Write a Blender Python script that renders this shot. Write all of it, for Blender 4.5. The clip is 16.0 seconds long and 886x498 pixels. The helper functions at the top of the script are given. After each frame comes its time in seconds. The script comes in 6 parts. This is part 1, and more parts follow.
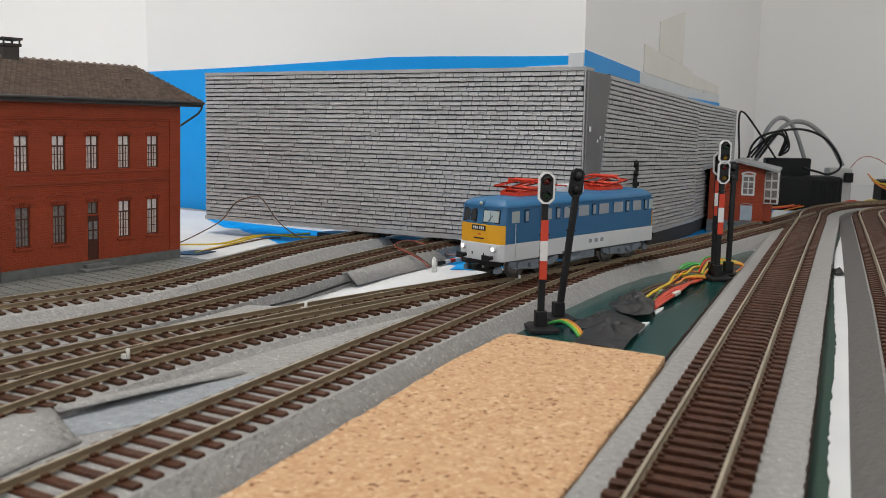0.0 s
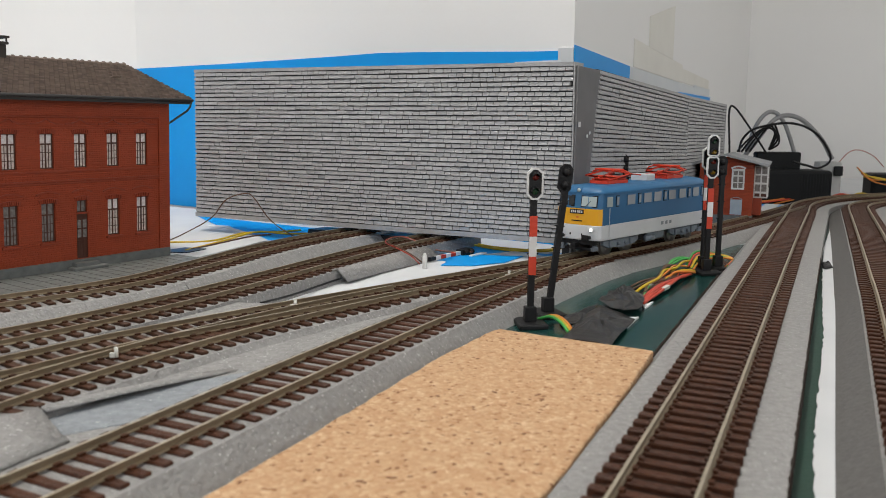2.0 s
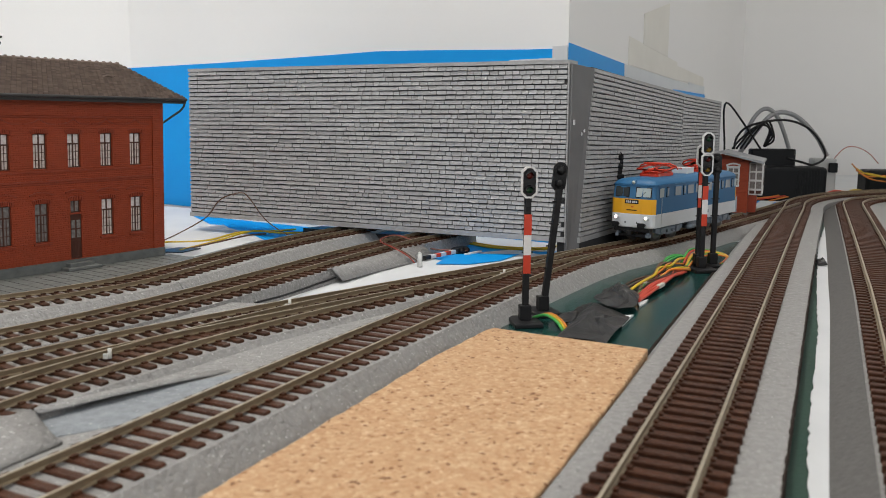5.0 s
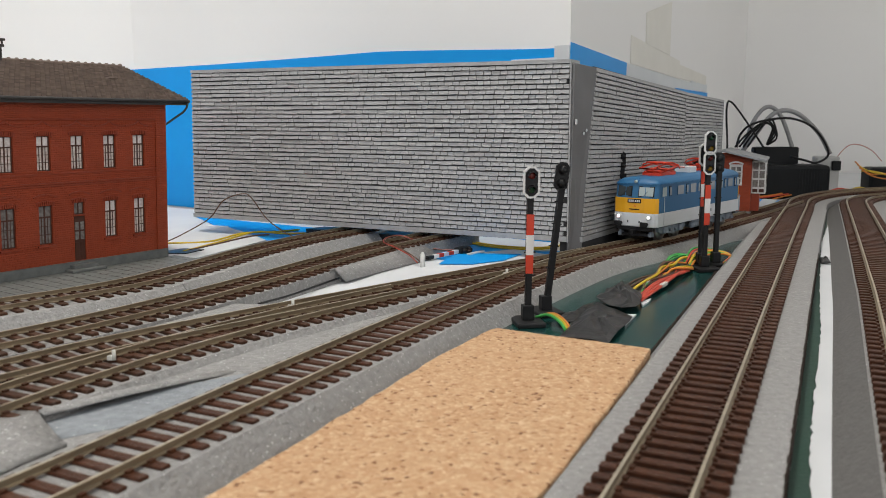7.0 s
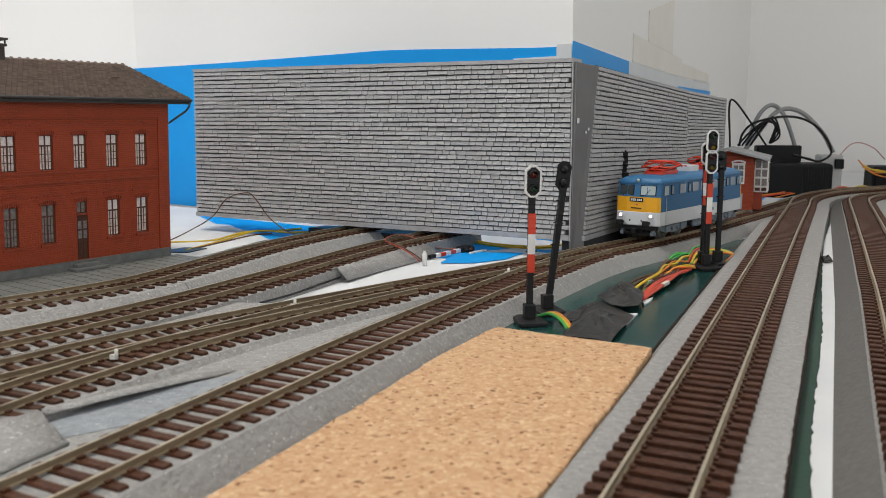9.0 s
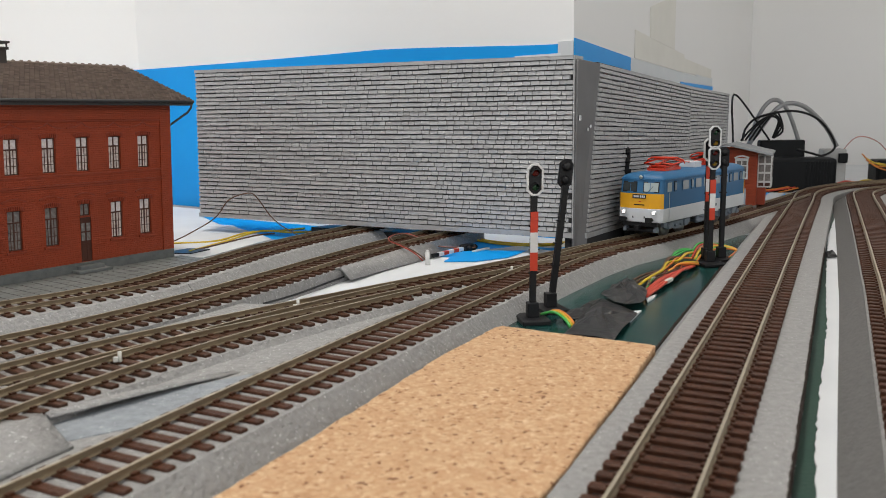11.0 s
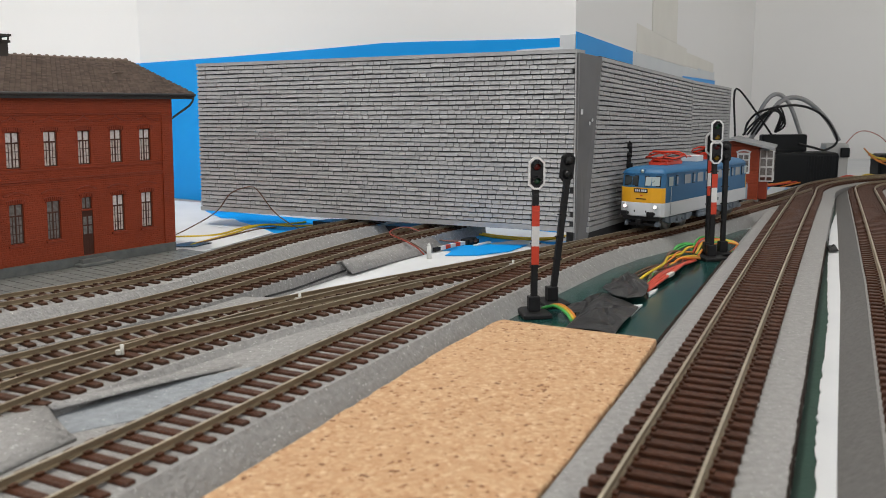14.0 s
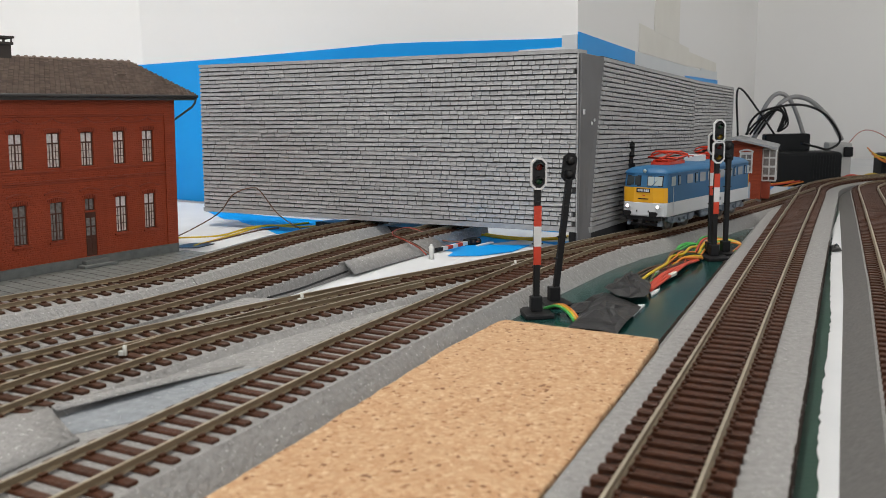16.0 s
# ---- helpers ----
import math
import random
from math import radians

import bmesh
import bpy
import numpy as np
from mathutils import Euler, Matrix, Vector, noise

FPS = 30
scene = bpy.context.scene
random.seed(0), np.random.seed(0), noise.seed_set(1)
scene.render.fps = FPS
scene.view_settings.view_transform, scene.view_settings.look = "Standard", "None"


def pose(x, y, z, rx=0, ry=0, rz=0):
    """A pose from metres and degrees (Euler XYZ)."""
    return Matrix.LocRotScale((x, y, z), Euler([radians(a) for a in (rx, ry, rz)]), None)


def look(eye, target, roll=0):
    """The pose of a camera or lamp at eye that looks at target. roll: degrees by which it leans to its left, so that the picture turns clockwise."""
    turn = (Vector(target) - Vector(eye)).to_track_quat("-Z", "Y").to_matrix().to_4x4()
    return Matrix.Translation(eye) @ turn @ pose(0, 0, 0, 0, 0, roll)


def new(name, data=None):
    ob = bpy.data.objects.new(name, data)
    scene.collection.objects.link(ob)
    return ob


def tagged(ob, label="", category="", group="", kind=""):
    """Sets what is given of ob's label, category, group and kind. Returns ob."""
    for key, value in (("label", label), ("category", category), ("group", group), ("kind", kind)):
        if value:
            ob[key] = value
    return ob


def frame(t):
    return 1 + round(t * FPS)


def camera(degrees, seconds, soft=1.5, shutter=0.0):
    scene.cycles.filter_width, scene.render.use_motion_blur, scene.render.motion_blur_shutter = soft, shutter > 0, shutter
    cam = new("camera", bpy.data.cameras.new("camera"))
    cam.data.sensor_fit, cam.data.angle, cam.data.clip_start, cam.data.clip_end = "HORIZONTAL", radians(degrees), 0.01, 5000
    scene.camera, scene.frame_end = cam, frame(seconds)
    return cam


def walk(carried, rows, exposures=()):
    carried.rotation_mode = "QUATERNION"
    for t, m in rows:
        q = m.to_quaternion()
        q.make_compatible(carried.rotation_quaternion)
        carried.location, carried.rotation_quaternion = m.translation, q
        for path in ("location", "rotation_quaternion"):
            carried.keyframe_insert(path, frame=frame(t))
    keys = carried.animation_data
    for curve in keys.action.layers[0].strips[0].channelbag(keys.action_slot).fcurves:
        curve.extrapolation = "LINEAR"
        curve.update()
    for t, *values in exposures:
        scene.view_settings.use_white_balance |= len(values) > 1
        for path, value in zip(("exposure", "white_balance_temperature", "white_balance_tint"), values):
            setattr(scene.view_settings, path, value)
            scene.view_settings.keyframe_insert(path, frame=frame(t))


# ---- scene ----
cam = camera(57.394, 16.0, soft=0.62)
cam.data.dof.use_dof, cam.data.dof.focus_distance, cam.data.dof.aperture_fstop = True, 0.52, 30.0
walk(cam, [
    (0, pose(-0.00440, 0.00043, 0.07747, 81.646, -0.542, 0.076)),
    (0.5, pose(-0.00408, 0.00036, 0.07741, 81.545, -0.606, -0.244)),
    (1, pose(-0.00333, -0.00004, 0.07778, 81.473, -0.446, -0.266)),
    (1.5, pose(-0.00305, 0.00021, 0.07770, 81.383, -0.370, -0.503)),
    (2, pose(-0.00265, 0.00011, 0.07793, 81.322, -0.256, -0.456)),
    (2.5, pose(-0.00246, 0.00032, 0.07793, 81.286, -0.182, -0.495)),
    (3, pose(-0.00208, 0.00032, 0.07827, 81.208, -0.095, -0.483)),
    (3.5, pose(-0.00179, 0.00093, 0.07845, 81.210, -0.097, -0.675)),
    (4, pose(-0.00207, 0.00077, 0.07778, 81.201, -0.160, -0.779)),
    (6.5, pose(-0.00130, 0.00044, 0.07915, 81.158, 0.261, -0.618)),
    (7, pose(-0.00146, 0.00008, 0.07877, 81.140, 0.256, -0.556)),
    (7.5, pose(-0.00171, -0.00006, 0.07833, 81.102, 0.219, -0.517)),
    (8, pose(-0.00122, -0.00022, 0.07898, 81.046, 0.277, -0.451)),
    (8.5, pose(-0.00114, -0.00005, 0.07909, 81.037, 0.313, -0.413)),
    (9, pose(-0.00101, -0.00023, 0.07913, 81.026, 0.297, -0.367)),
    (11.5, pose(-0.00006, 0.00011, 0.07993, 80.706, 0.947, -0.156)),
    (12, pose(0.00013, 0.00012, 0.08000, 80.565, 0.880, -0.128)),
    (12.5, pose(0.00000, 0.00000, 0.07977, 80.610, 0.934, -0.154)),
    (13, pose(-0.00019, -0.00004, 0.07931, 80.615, 0.871, -0.116)),
    (13.5, pose(-0.00003, -0.00022, 0.07963, 80.504, 0.914, -0.086)),
    (14, pose(-0.00039, -0.00031, 0.07963, 80.449, 0.816, -0.065)),
    (14.5, pose(-0.00022, -0.00036, 0.07986, 80.399, 0.859, -0.031)),
    (15, pose(-0.00031, -0.00039, 0.07949, 80.466, 0.938, 0.037)),
    (15.5, pose(-0.00026, -0.00057, 0.07962, 80.475, 0.918, 0.088)),
    (16, pose(0.00005, -0.00054, 0.07964, 80.483, 0.995, 0.129)),
], exposures=[(0.0, -0.09), (6.5, -0.07), (9.0, -0.03), (16.0, -0.03)])

TABLE = -0.012       # table top; the rail heads lie at z = 0
BED = -0.0045        # top of the foam beds of the loose tracks
FLUSH = -0.0033      # top of the foam beds in which the sleepers are sunk

# ---------------------------------------------------------------- light
world = bpy.data.worlds.new("room_sky")
world.use_nodes = True
scene.world = world
wn = world.node_tree.nodes
wl = world.node_tree.links
sky = wn.new("ShaderNodeTexSky")
sky.sky_type = "NISHITA"
sky.sun_disc = False
sky.sun_elevation = radians(35)
sky.sun_rotation = radians(200)
wn["Background"].inputs[1].default_value = 0.1
wl.new(sky.outputs[0], wn["Background"].inputs[0])


def window_light(name, eye, target, w, h, watts, colour):
    d = bpy.data.lights.new(name, "AREA")
    d.shape, d.size, d.size_y, d.energy, d.color = "RECTANGLE", w, h, watts, colour
    o = new(name, d)
    o.matrix_world = look(eye, target)
    return o


window_light("window_daylight", (0.70, -1.88, 1.0), (0.35, 0.0, 0.6), 1.5, 1.3, 19.5, (1.0, 0.985, 0.96))
window_light("window_daylight", (-1.88, -0.65, 0.95), (0.0, -0.3, 0.6), 1.5, 1.3, 7.5, (1.0, 0.985, 0.96))
window_light("ceiling_light_glow", (-0.25, 0.35, 1.62), (-0.25, 0.35, 0), 0.26, 0.26, 18, (1.0, 0.96, 0.9))


# ---------------------------------------------------------------- materials
def mat(name, colour, rough=0.6, metal=0.0, second=None, scale=200.0, mix=0.5, bump=0.0, bump_scale=900.0,
        spots=None, spot_scale=600.0, spot_at=0.68, vary=0.0, island=0.0, coat=0.0, spec=0.5, depth=0.0006):
    """Procedural surface: two tones of noise, optional specks, bump, and a tone for each object."""
    m = bpy.data.materials.new(name)
    m.use_nodes = True
    n, l = m.node_tree.nodes, m.node_tree.links
    b = n["Principled BSDF"]
    b.inputs["Roughness"].default_value = rough
    b.inputs["Metallic"].default_value = metal
    b.inputs["Coat Weight"].default_value = coat
    b.inputs["Specular IOR Level"].default_value = spec
    tc = n.new("ShaderNodeTexCoord")
    no = n.new("ShaderNodeTexNoise")
    no.inputs["Scale"].default_value = scale
    no.inputs["Detail"].default_value = 6
    l.new(tc.outputs["Object"], no.inputs["Vector"])
    ramp = n.new("ShaderNodeValToRGB")
    ramp.color_ramp.elements[0].position, ramp.color_ramp.elements[1].position = 0.5 - mix / 2, 0.5 + mix / 2
    second = second or tuple(c * 0.82 for c in colour)
    ramp.color_ramp.elements[0].color, ramp.color_ramp.elements[1].color = (*second, 1), (*colour, 1)
    l.new(no.outputs[0], ramp.inputs[0])
    out = ramp.outputs[0]
    if spots:
        sp = n.new("ShaderNodeTexNoise")
        sp.inputs["Scale"].default_value = spot_scale
        sp.inputs["Detail"].default_value = 2
        l.new(tc.outputs["Object"], sp.inputs["Vector"])
        sr = n.new("ShaderNodeValToRGB")
        sr.color_ramp.elements[0].position, sr.color_ramp.elements[1].position = spot_at, spot_at + 0.06
        l.new(sp.outputs[0], sr.inputs[0])
        mx = n.new("ShaderNodeMix")
        mx.data_type = "RGBA"
        l.new(sr.outputs[0], mx.inputs[0])
        l.new(out, mx.inputs[6])
        mx.inputs[7].default_value = (*spots, 1)
        out = mx.outputs[2]
    if vary or island:
        src = n.new("ShaderNodeObjectInfo").outputs["Random"] if vary else n.new("ShaderNodeNewGeometry").outputs["Random Per Island"]
        v = vary or island
        mr = n.new("ShaderNodeMapRange")
        mr.inputs["To Min"].default_value, mr.inputs["To Max"].default_value = 1 - v, 1 + v
        l.new(src, mr.inputs["Value"])
        hs = n.new("ShaderNodeHueSaturation")
        l.new(mr.outputs[0], hs.inputs["Value"])
        l.new(out, hs.inputs["Color"])
        out = hs.outputs[0]
    l.new(out, b.inputs["Base Color"])
    if bump:
        bn = n.new("ShaderNodeTexNoise")
        bn.inputs["Scale"].default_value = bump_scale
        bn.inputs["Detail"].default_value = 3
        l.new(tc.outputs["Object"], bn.inputs["Vector"])
        bp = n.new("ShaderNodeBump")
        bp.inputs["Strength"].default_value = bump
        bp.inputs["Distance"].default_value = depth
        l.new(bn.outputs[0], bp.inputs["Height"])
        l.new(bp.outputs[0], b.inputs["Normal"])
    return m


def brick_mat(name, colour, mortar, width, height):
    """Moulded model brickwork: fine courses with recessed joints, in the wall's own plane (x along, z up)."""
    m = mat(name, colour, 0.55, second=tuple(c * 0.8 for c in colour), scale=60, mix=0.6)
    n, l = m.node_tree.nodes, m.node_tree.links
    b = n["Principled BSDF"]
    tc = n.new("ShaderNodeTexCoord")
    sep = n.new("ShaderNodeSeparateXYZ")
    com = n.new("ShaderNodeCombineXYZ")
    add = n.new("ShaderNodeMath")
    l.new(tc.outputs["Object"], sep.inputs[0])
    l.new(sep.outputs[0], add.inputs[0])
    l.new(sep.outputs[1], add.inputs[1])
    l.new(add.outputs[0], com.inputs[0])
    l.new(sep.outputs[2], com.inputs[1])
    br = n.new("ShaderNodeTexBrick")
    br.inputs["Scale"].default_value = 1.0
    br.inputs["Brick Width"].default_value = width
    br.inputs["Row Height"].default_value = height
    br.inputs["Mortar Size"].default_value = height * 0.16
    br.inputs["Mortar Smooth"].default_value = 0.6
    br.inputs["Color1"].default_value = (1, 1, 1, 1)
    br.inputs["Color2"].default_value = (0.86, 0.86, 0.86, 1)
    br.inputs["Mortar"].default_value = (*mortar, 1)
    l.new(com.outputs[0], br.inputs["Vector"])
    old = b.inputs["Base Color"].links[0].from_socket
    mx = n.new("ShaderNodeMix")
    mx.data_type, mx.blend_type = "RGBA", "MULTIPLY"
    mx.inputs[0].default_value = 1.0
    l.new(old, mx.inputs[6])
    l.new(br.outputs["Color"], mx.inputs[7])
    l.new(mx.outputs[2], b.inputs["Base Color"])
    bp = n.new("ShaderNodeBump")
    bp.invert = True
    bp.inputs["Strength"].default_value = 1.0
    bp.inputs["Distance"].default_value = 0.0005
    l.new(br.outputs["Fac"], bp.inputs["Height"])
    l.new(bp.outputs[0], b.inputs["Normal"])
    return m


def glow_mat(name, colour, strength):
    m = bpy.data.materials.new(name)
    m.use_nodes = True
    b = m.node_tree.nodes["Principled BSDF"]
    b.inputs["Base Color"].default_value = (*colour, 1)
    b.inputs["Emission Color"].default_value = (*colour, 1)
    b.inputs["Emission Strength"].default_value = strength
    return m


WALL = mat("white_wall_paint", (0.85, 0.845, 0.835), 0.8, second=(0.82, 0.815, 0.805), scale=4, bump=0.15, bump_scale=300)
CEIL = mat("white_ceiling_paint", (0.82, 0.82, 0.81), 0.9, scale=3)
FLOORM = mat("brown_floor_boards", (0.25, 0.16, 0.1), 0.5, scale=12)
PAPER = mat("white_paper", (0.66, 0.675, 0.69), 0.75, second=(0.58, 0.60, 0.62), scale=25, bump=0.2, bump_scale=120)
BLUE = mat("blue_sheet", (0.006, 0.34, 0.84), 0.42, second=(0.004, 0.30, 0.79), scale=14, bump=0.1, bump_scale=60, spec=0.2)
CLEAR = mat("pale_masking_tape", (0.68, 0.71, 0.73), 0.5, second=(0.62, 0.66, 0.69), scale=30)
CREAM = mat("cream_masking_tape", (0.78, 0.765, 0.71), 0.6, second=(0.73, 0.715, 0.66), scale=30)
FOAM = mat("grey_foam_ballast", (0.335, 0.330, 0.322), 0.6, second=(0.215, 0.211, 0.206), scale=420, mix=0.6, bump=1.0,
           bump_scale=560, spots=(0.68, 0.68, 0.68), spot_scale=1100, spot_at=0.665, depth=0.0011)
FOAM_IN = mat("bluish_grey_foam_core", (0.31, 0.335, 0.36), 0.8, second=(0.20, 0.22, 0.24), scale=300, bump=1.0, bump_scale=850, spots=(0.5, 0.52, 0.54), spot_scale=800, spot_at=0.68)
SLEEPER = mat("brown_plastic_sleeper", (0.078, 0.033, 0.017), 0.5, second=(0.042, 0.019, 0.011), scale=500, bump=0.3, vary=0.16, spec=0.2)
SLEEPER_B = mat("red_brown_plastic_sleeper", (0.082, 0.031, 0.015), 0.45, second=(0.040, 0.015, 0.008), scale=500, bump=0.6, vary=0.16, spec=0.2)
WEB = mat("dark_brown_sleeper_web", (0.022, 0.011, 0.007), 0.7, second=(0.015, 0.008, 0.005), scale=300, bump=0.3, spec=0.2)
RAIL = mat("rusty_painted_rail", (0.30, 0.235, 0.150), 0.45, 0.3, second=(0.17, 0.13, 0.085), scale=90, mix=0.7, bump=0.2)
RAILTOP = mat("worn_nickel_rail_head", (0.60, 0.53, 0.41), 0.38, 0.7, second=(0.36, 0.31, 0.23), scale=150, mix=0.8)


def cork_mat():
    """Pressed cork: granules of many tones with thin darker seams."""
    m = mat("natural_cork", (1.0, 0.98, 0.96), 0.8, second=(0.80, 0.72, 0.64), scale=380, mix=0.45)
    n, l = m.node_tree.nodes, m.node_tree.links
    b = n["Principled BSDF"]
    old = b.inputs["Base Color"].links[0].from_socket
    tc = n.new("ShaderNodeTexCoord")
    warp = n.new("ShaderNodeTexNoise")
    warp.inputs["Scale"].default_value = 500
    add = n.new("ShaderNodeVectorMath")
    add.operation = "MULTIPLY_ADD"
    add.inputs[1].default_value = (0.0016, 0.0016, 0.0016)
    l.new(tc.outputs["Object"], warp.inputs["Vector"])
    l.new(warp.outputs["Color"], add.inputs[0])
    l.new(tc.outputs["Object"], add.inputs[2])
    vo = n.new("ShaderNodeTexVoronoi")
    vo.inputs["Scale"].default_value = 860
    l.new(add.outputs[0], vo.inputs["Vector"])
    sep = n.new("ShaderNodeSeparateColor")
    l.new(vo.outputs["Color"], sep.inputs[0])
    ramp = n.new("ShaderNodeValToRGB")
    e = ramp.color_ramp.elements
    e[0].position, e[0].color = 0.0, (0.20, 0.09, 0.036, 1)
    e[1].position, e[1].color = 1.0, (0.66, 0.48, 0.305, 1)
    for p, c in ((0.035, (0.34, 0.175, 0.08, 1)), (0.07, (0.50, 0.30, 0.16, 1)), (0.45, (0.55, 0.355, 0.20, 1)), (0.80, (0.58, 0.395, 0.235, 1))):
        k = e.new(p)
        k.color = c
    l.new(sep.outputs[0], ramp.inputs[0])
    mx = n.new("ShaderNodeMix")
    mx.data_type, mx.blend_type = "RGBA", "MULTIPLY"
    mx.inputs[0].default_value = 1.0
    l.new(ramp.outputs[0], mx.inputs[6])
    l.new(old, mx.inputs[7])
    l.new(mx.outputs[2], b.inputs["Base Color"])
    bp = n.new("ShaderNodeBump")
    bp.inputs["Strength"].default_value = 0.4
    bp.inputs["Distance"].default_value = 0.0005
    bp.invert = True
    l.new(vo.outputs["Distance"], bp.inputs["Height"])
    l.new(bp.outputs[0], b.inputs["Normal"])
    return m


CORK = cork_mat()
GREEN = mat("dark_green_plastic_sheet", (0.010, 0.058, 0.052), 0.2, second=(0.007, 0.040, 0.036), scale=40, bump=0.06, bump_scale=60,
            spots=(0.05, 0.10, 0.09), spot_scale=160, spot_at=0.70)
GREEN_D = mat("dull_green_felt_strip", (0.018, 0.06, 0.042), 0.6, scale=60, bump=0.3)
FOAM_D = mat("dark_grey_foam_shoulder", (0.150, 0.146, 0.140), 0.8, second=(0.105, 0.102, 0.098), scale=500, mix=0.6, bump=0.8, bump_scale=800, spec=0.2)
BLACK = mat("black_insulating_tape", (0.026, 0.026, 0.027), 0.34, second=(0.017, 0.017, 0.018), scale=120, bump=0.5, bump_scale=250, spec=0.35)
STONE = mat("grey_cast_wall", (0.43, 0.432, 0.434), 0.6, second=(0.33, 0.332, 0.334), scale=260, mix=0.6, bump=0.6, bump_scale=800,
            vary=0.05, spots=(0.10, 0.10, 0.10), spot_scale=700, spot_at=0.73)
STONE_J = mat("grey_cast_wall_block", (0.43, 0.432, 0.434), 0.6, second=(0.33, 0.332, 0.334), scale=260, mix=0.6, bump=0.6,
              bump_scale=800, island=0.05, spots=(0.10, 0.10, 0.10), spot_scale=700, spot_at=0.73)
MORTAR = mat("dark_grey_joint", (0.05, 0.05, 0.052), 0.85, scale=150, bump=0.3)
PLAINGREY = mat("plain_grey_foam_board", (0.17, 0.17, 0.173), 0.7, second=(0.14, 0.14, 0.143), scale=60, bump=0.2)


# ---------------------------------------------------------------- mesh helpers
class Build:
    """Collects vertices and faces of one mesh."""

    def __init__(self):
        self.v, self.f, self.smooth, self.slots = [], [], set(), {}

    def add(self, verts, faces, smooth=False, slot=0):
        k, j = len(self.v), len(self.f)
        self.v += [tuple(q) for q in verts]
        self.f += [tuple(i + k for i in q) for q in faces]
        if smooth:
            self.smooth.update(range(j, len(self.f)))
        if slot:
            for i in range(j, len(self.f)):
                self.slots[i] = slot
        return self

    def box(self, x0, x1, y0, y1, z0, z1, slot=0):
        return self.add([(x0, y0, z0), (x1, y0, z0), (x1, y1, z0), (x0, y1, z0), (x0, y0, z1), (x1, y0, z1), (x1, y1, z1), (x0, y1, z1)],
                        [(3, 2, 1, 0), (4, 5, 6, 7), (0, 1, 5, 4), (1, 2, 6, 5), (2, 3, 7, 6), (3, 0, 4, 7)], False, slot)

    def prism(self, poly, z0, z1, slot=0):
        """An upright prism over a counter-clockwise plan."""
        n = len(poly)
        return self.add([(x, y, z0) for x, y in poly] + [(x, y, z1) for x, y in poly],
                        [tuple(range(n))[::-1], tuple(range(n, 2 * n))] + [(i, (i + 1) % n, n + (i + 1) % n, n + i) for i in range(n)], False, slot)

    def loft(self, rings, caps=True, smooth=False, closed=True):
        n = len(rings[0])
        v = [q for r in rings for q in r]
        m = n if closed else n - 1
        f = [(a * n + i, a * n + (i + 1) % n, (a + 1) * n + (i + 1) % n, (a + 1) * n + i) for a in range(len(rings) - 1) for i in range(m)]
        if caps:
            f += [tuple(range(n))[::-1], tuple(range((len(rings) - 1) * n, len(rings) * n))]
        return self.add(v, f, smooth)

    def tube(self, path, r, sides=8, r1=None):
        path = [Vector(q) for q in path]
        rings = []
        up = Vector((0, 0, 1))
        for i, q in enumerate(path):
            d = (path[min(i + 1, len(path) - 1)] - path[max(i - 1, 0)]).normalized()
            a = d.cross(up)
            if a.length < 0.05:
                a = d.cross(Vector((1, 0, 0)))
            a.normalize()
            b = a.cross(d)
            rr = r if r1 is None else r + (r1 - r) * i / max(1, len(path) - 1)
            rings.append([q + rr * (math.cos(t) * a + math.sin(t) * b) for t in (2 * math.pi * k / sides for k in range(sides))])
        return self.loft(rings, True, True)

    def mesh(self, name, *mats):
        m = bpy.data.meshes.new(name)
        m.from_pydata(self.v, [], self.f)
        for q in mats:
            m.materials.append(q)
        if self.smooth or self.slots:
            for i, p in enumerate(m.polygons):
                p.use_smooth = i in self.smooth
                p.material_index = self.slots.get(i, 0)
        m.update()
        return m


def part(name, b, material, parent=None, label="", bevel=0.0):
    mats = material if isinstance(material, tuple) else (material,)
    ob = new(name, b.mesh(name, *mats) if isinstance(b, Build) else b)
    if bevel:
        md = ob.modifiers.new("bevel", "BEVEL")
        md.width, md.segments, md.limit_method, md.angle_limit = bevel, 2, "ANGLE", radians(40)
    if parent:
        ob.parent = parent
    if label:
        tagged(ob, label)
    return ob


def thing(name, m, label, category, group="", kind=""):
    ob = new(name)
    ob.empty_display_size = 0.01
    ob.matrix_basis = m
    return tagged(ob, label, category, group, kind)


def spline(pts, step=0.004):
    """Points at even steps along a smooth curve through pts."""
    q = [Vector(p) for p in pts]
    q = [2 * q[0] - q[1]] + q + [2 * q[-1] - q[-2]]
    fine = []
    for i in range(1, len(q) - 2):
        for k in range(24):
            t = k / 24
            fine.append(0.5 * (2 * q[i] + (q[i + 1] - q[i - 1]) * t + (2 * q[i - 1] - 5 * q[i] + 4 * q[i + 1] - q[i + 2]) * t * t
                               + (3 * q[i] - q[i - 1] - 3 * q[i + 1] + q[i + 2]) * t ** 3))
    fine.append(q[-2])
    out, left = [fine[0]], step
    for a, b in zip(fine, fine[1:]):
        d = (b - a).length
        while d >= left > 0:
            a = a + (b - a) * (left / d)
            d = (b - a).length
            out.append(a)
            left = step
        left -= d
    return out


def offset(path, d):
    """The path shifted d to its left."""
    out = []
    for i, q in enumerate(path):
        t = (path[min(i + 1, len(path) - 1)] - path[max(i - 1, 0)]).normalized()
        out.append(Vector((q.x - t.y * d, q.y + t.x * d)))
    return out


def sweep(path, profile):
    """A solid with the cross-section profile (left, up) along a plan path."""
    b = Build()
    cols = [offset(path, d) for d, _ in profile]
    rings = [[(cols[k][i].x, cols[k][i].y, profile[k][1]) for k in range(len(profile))] for i in range(len(path))]
    return b.loft(rings)


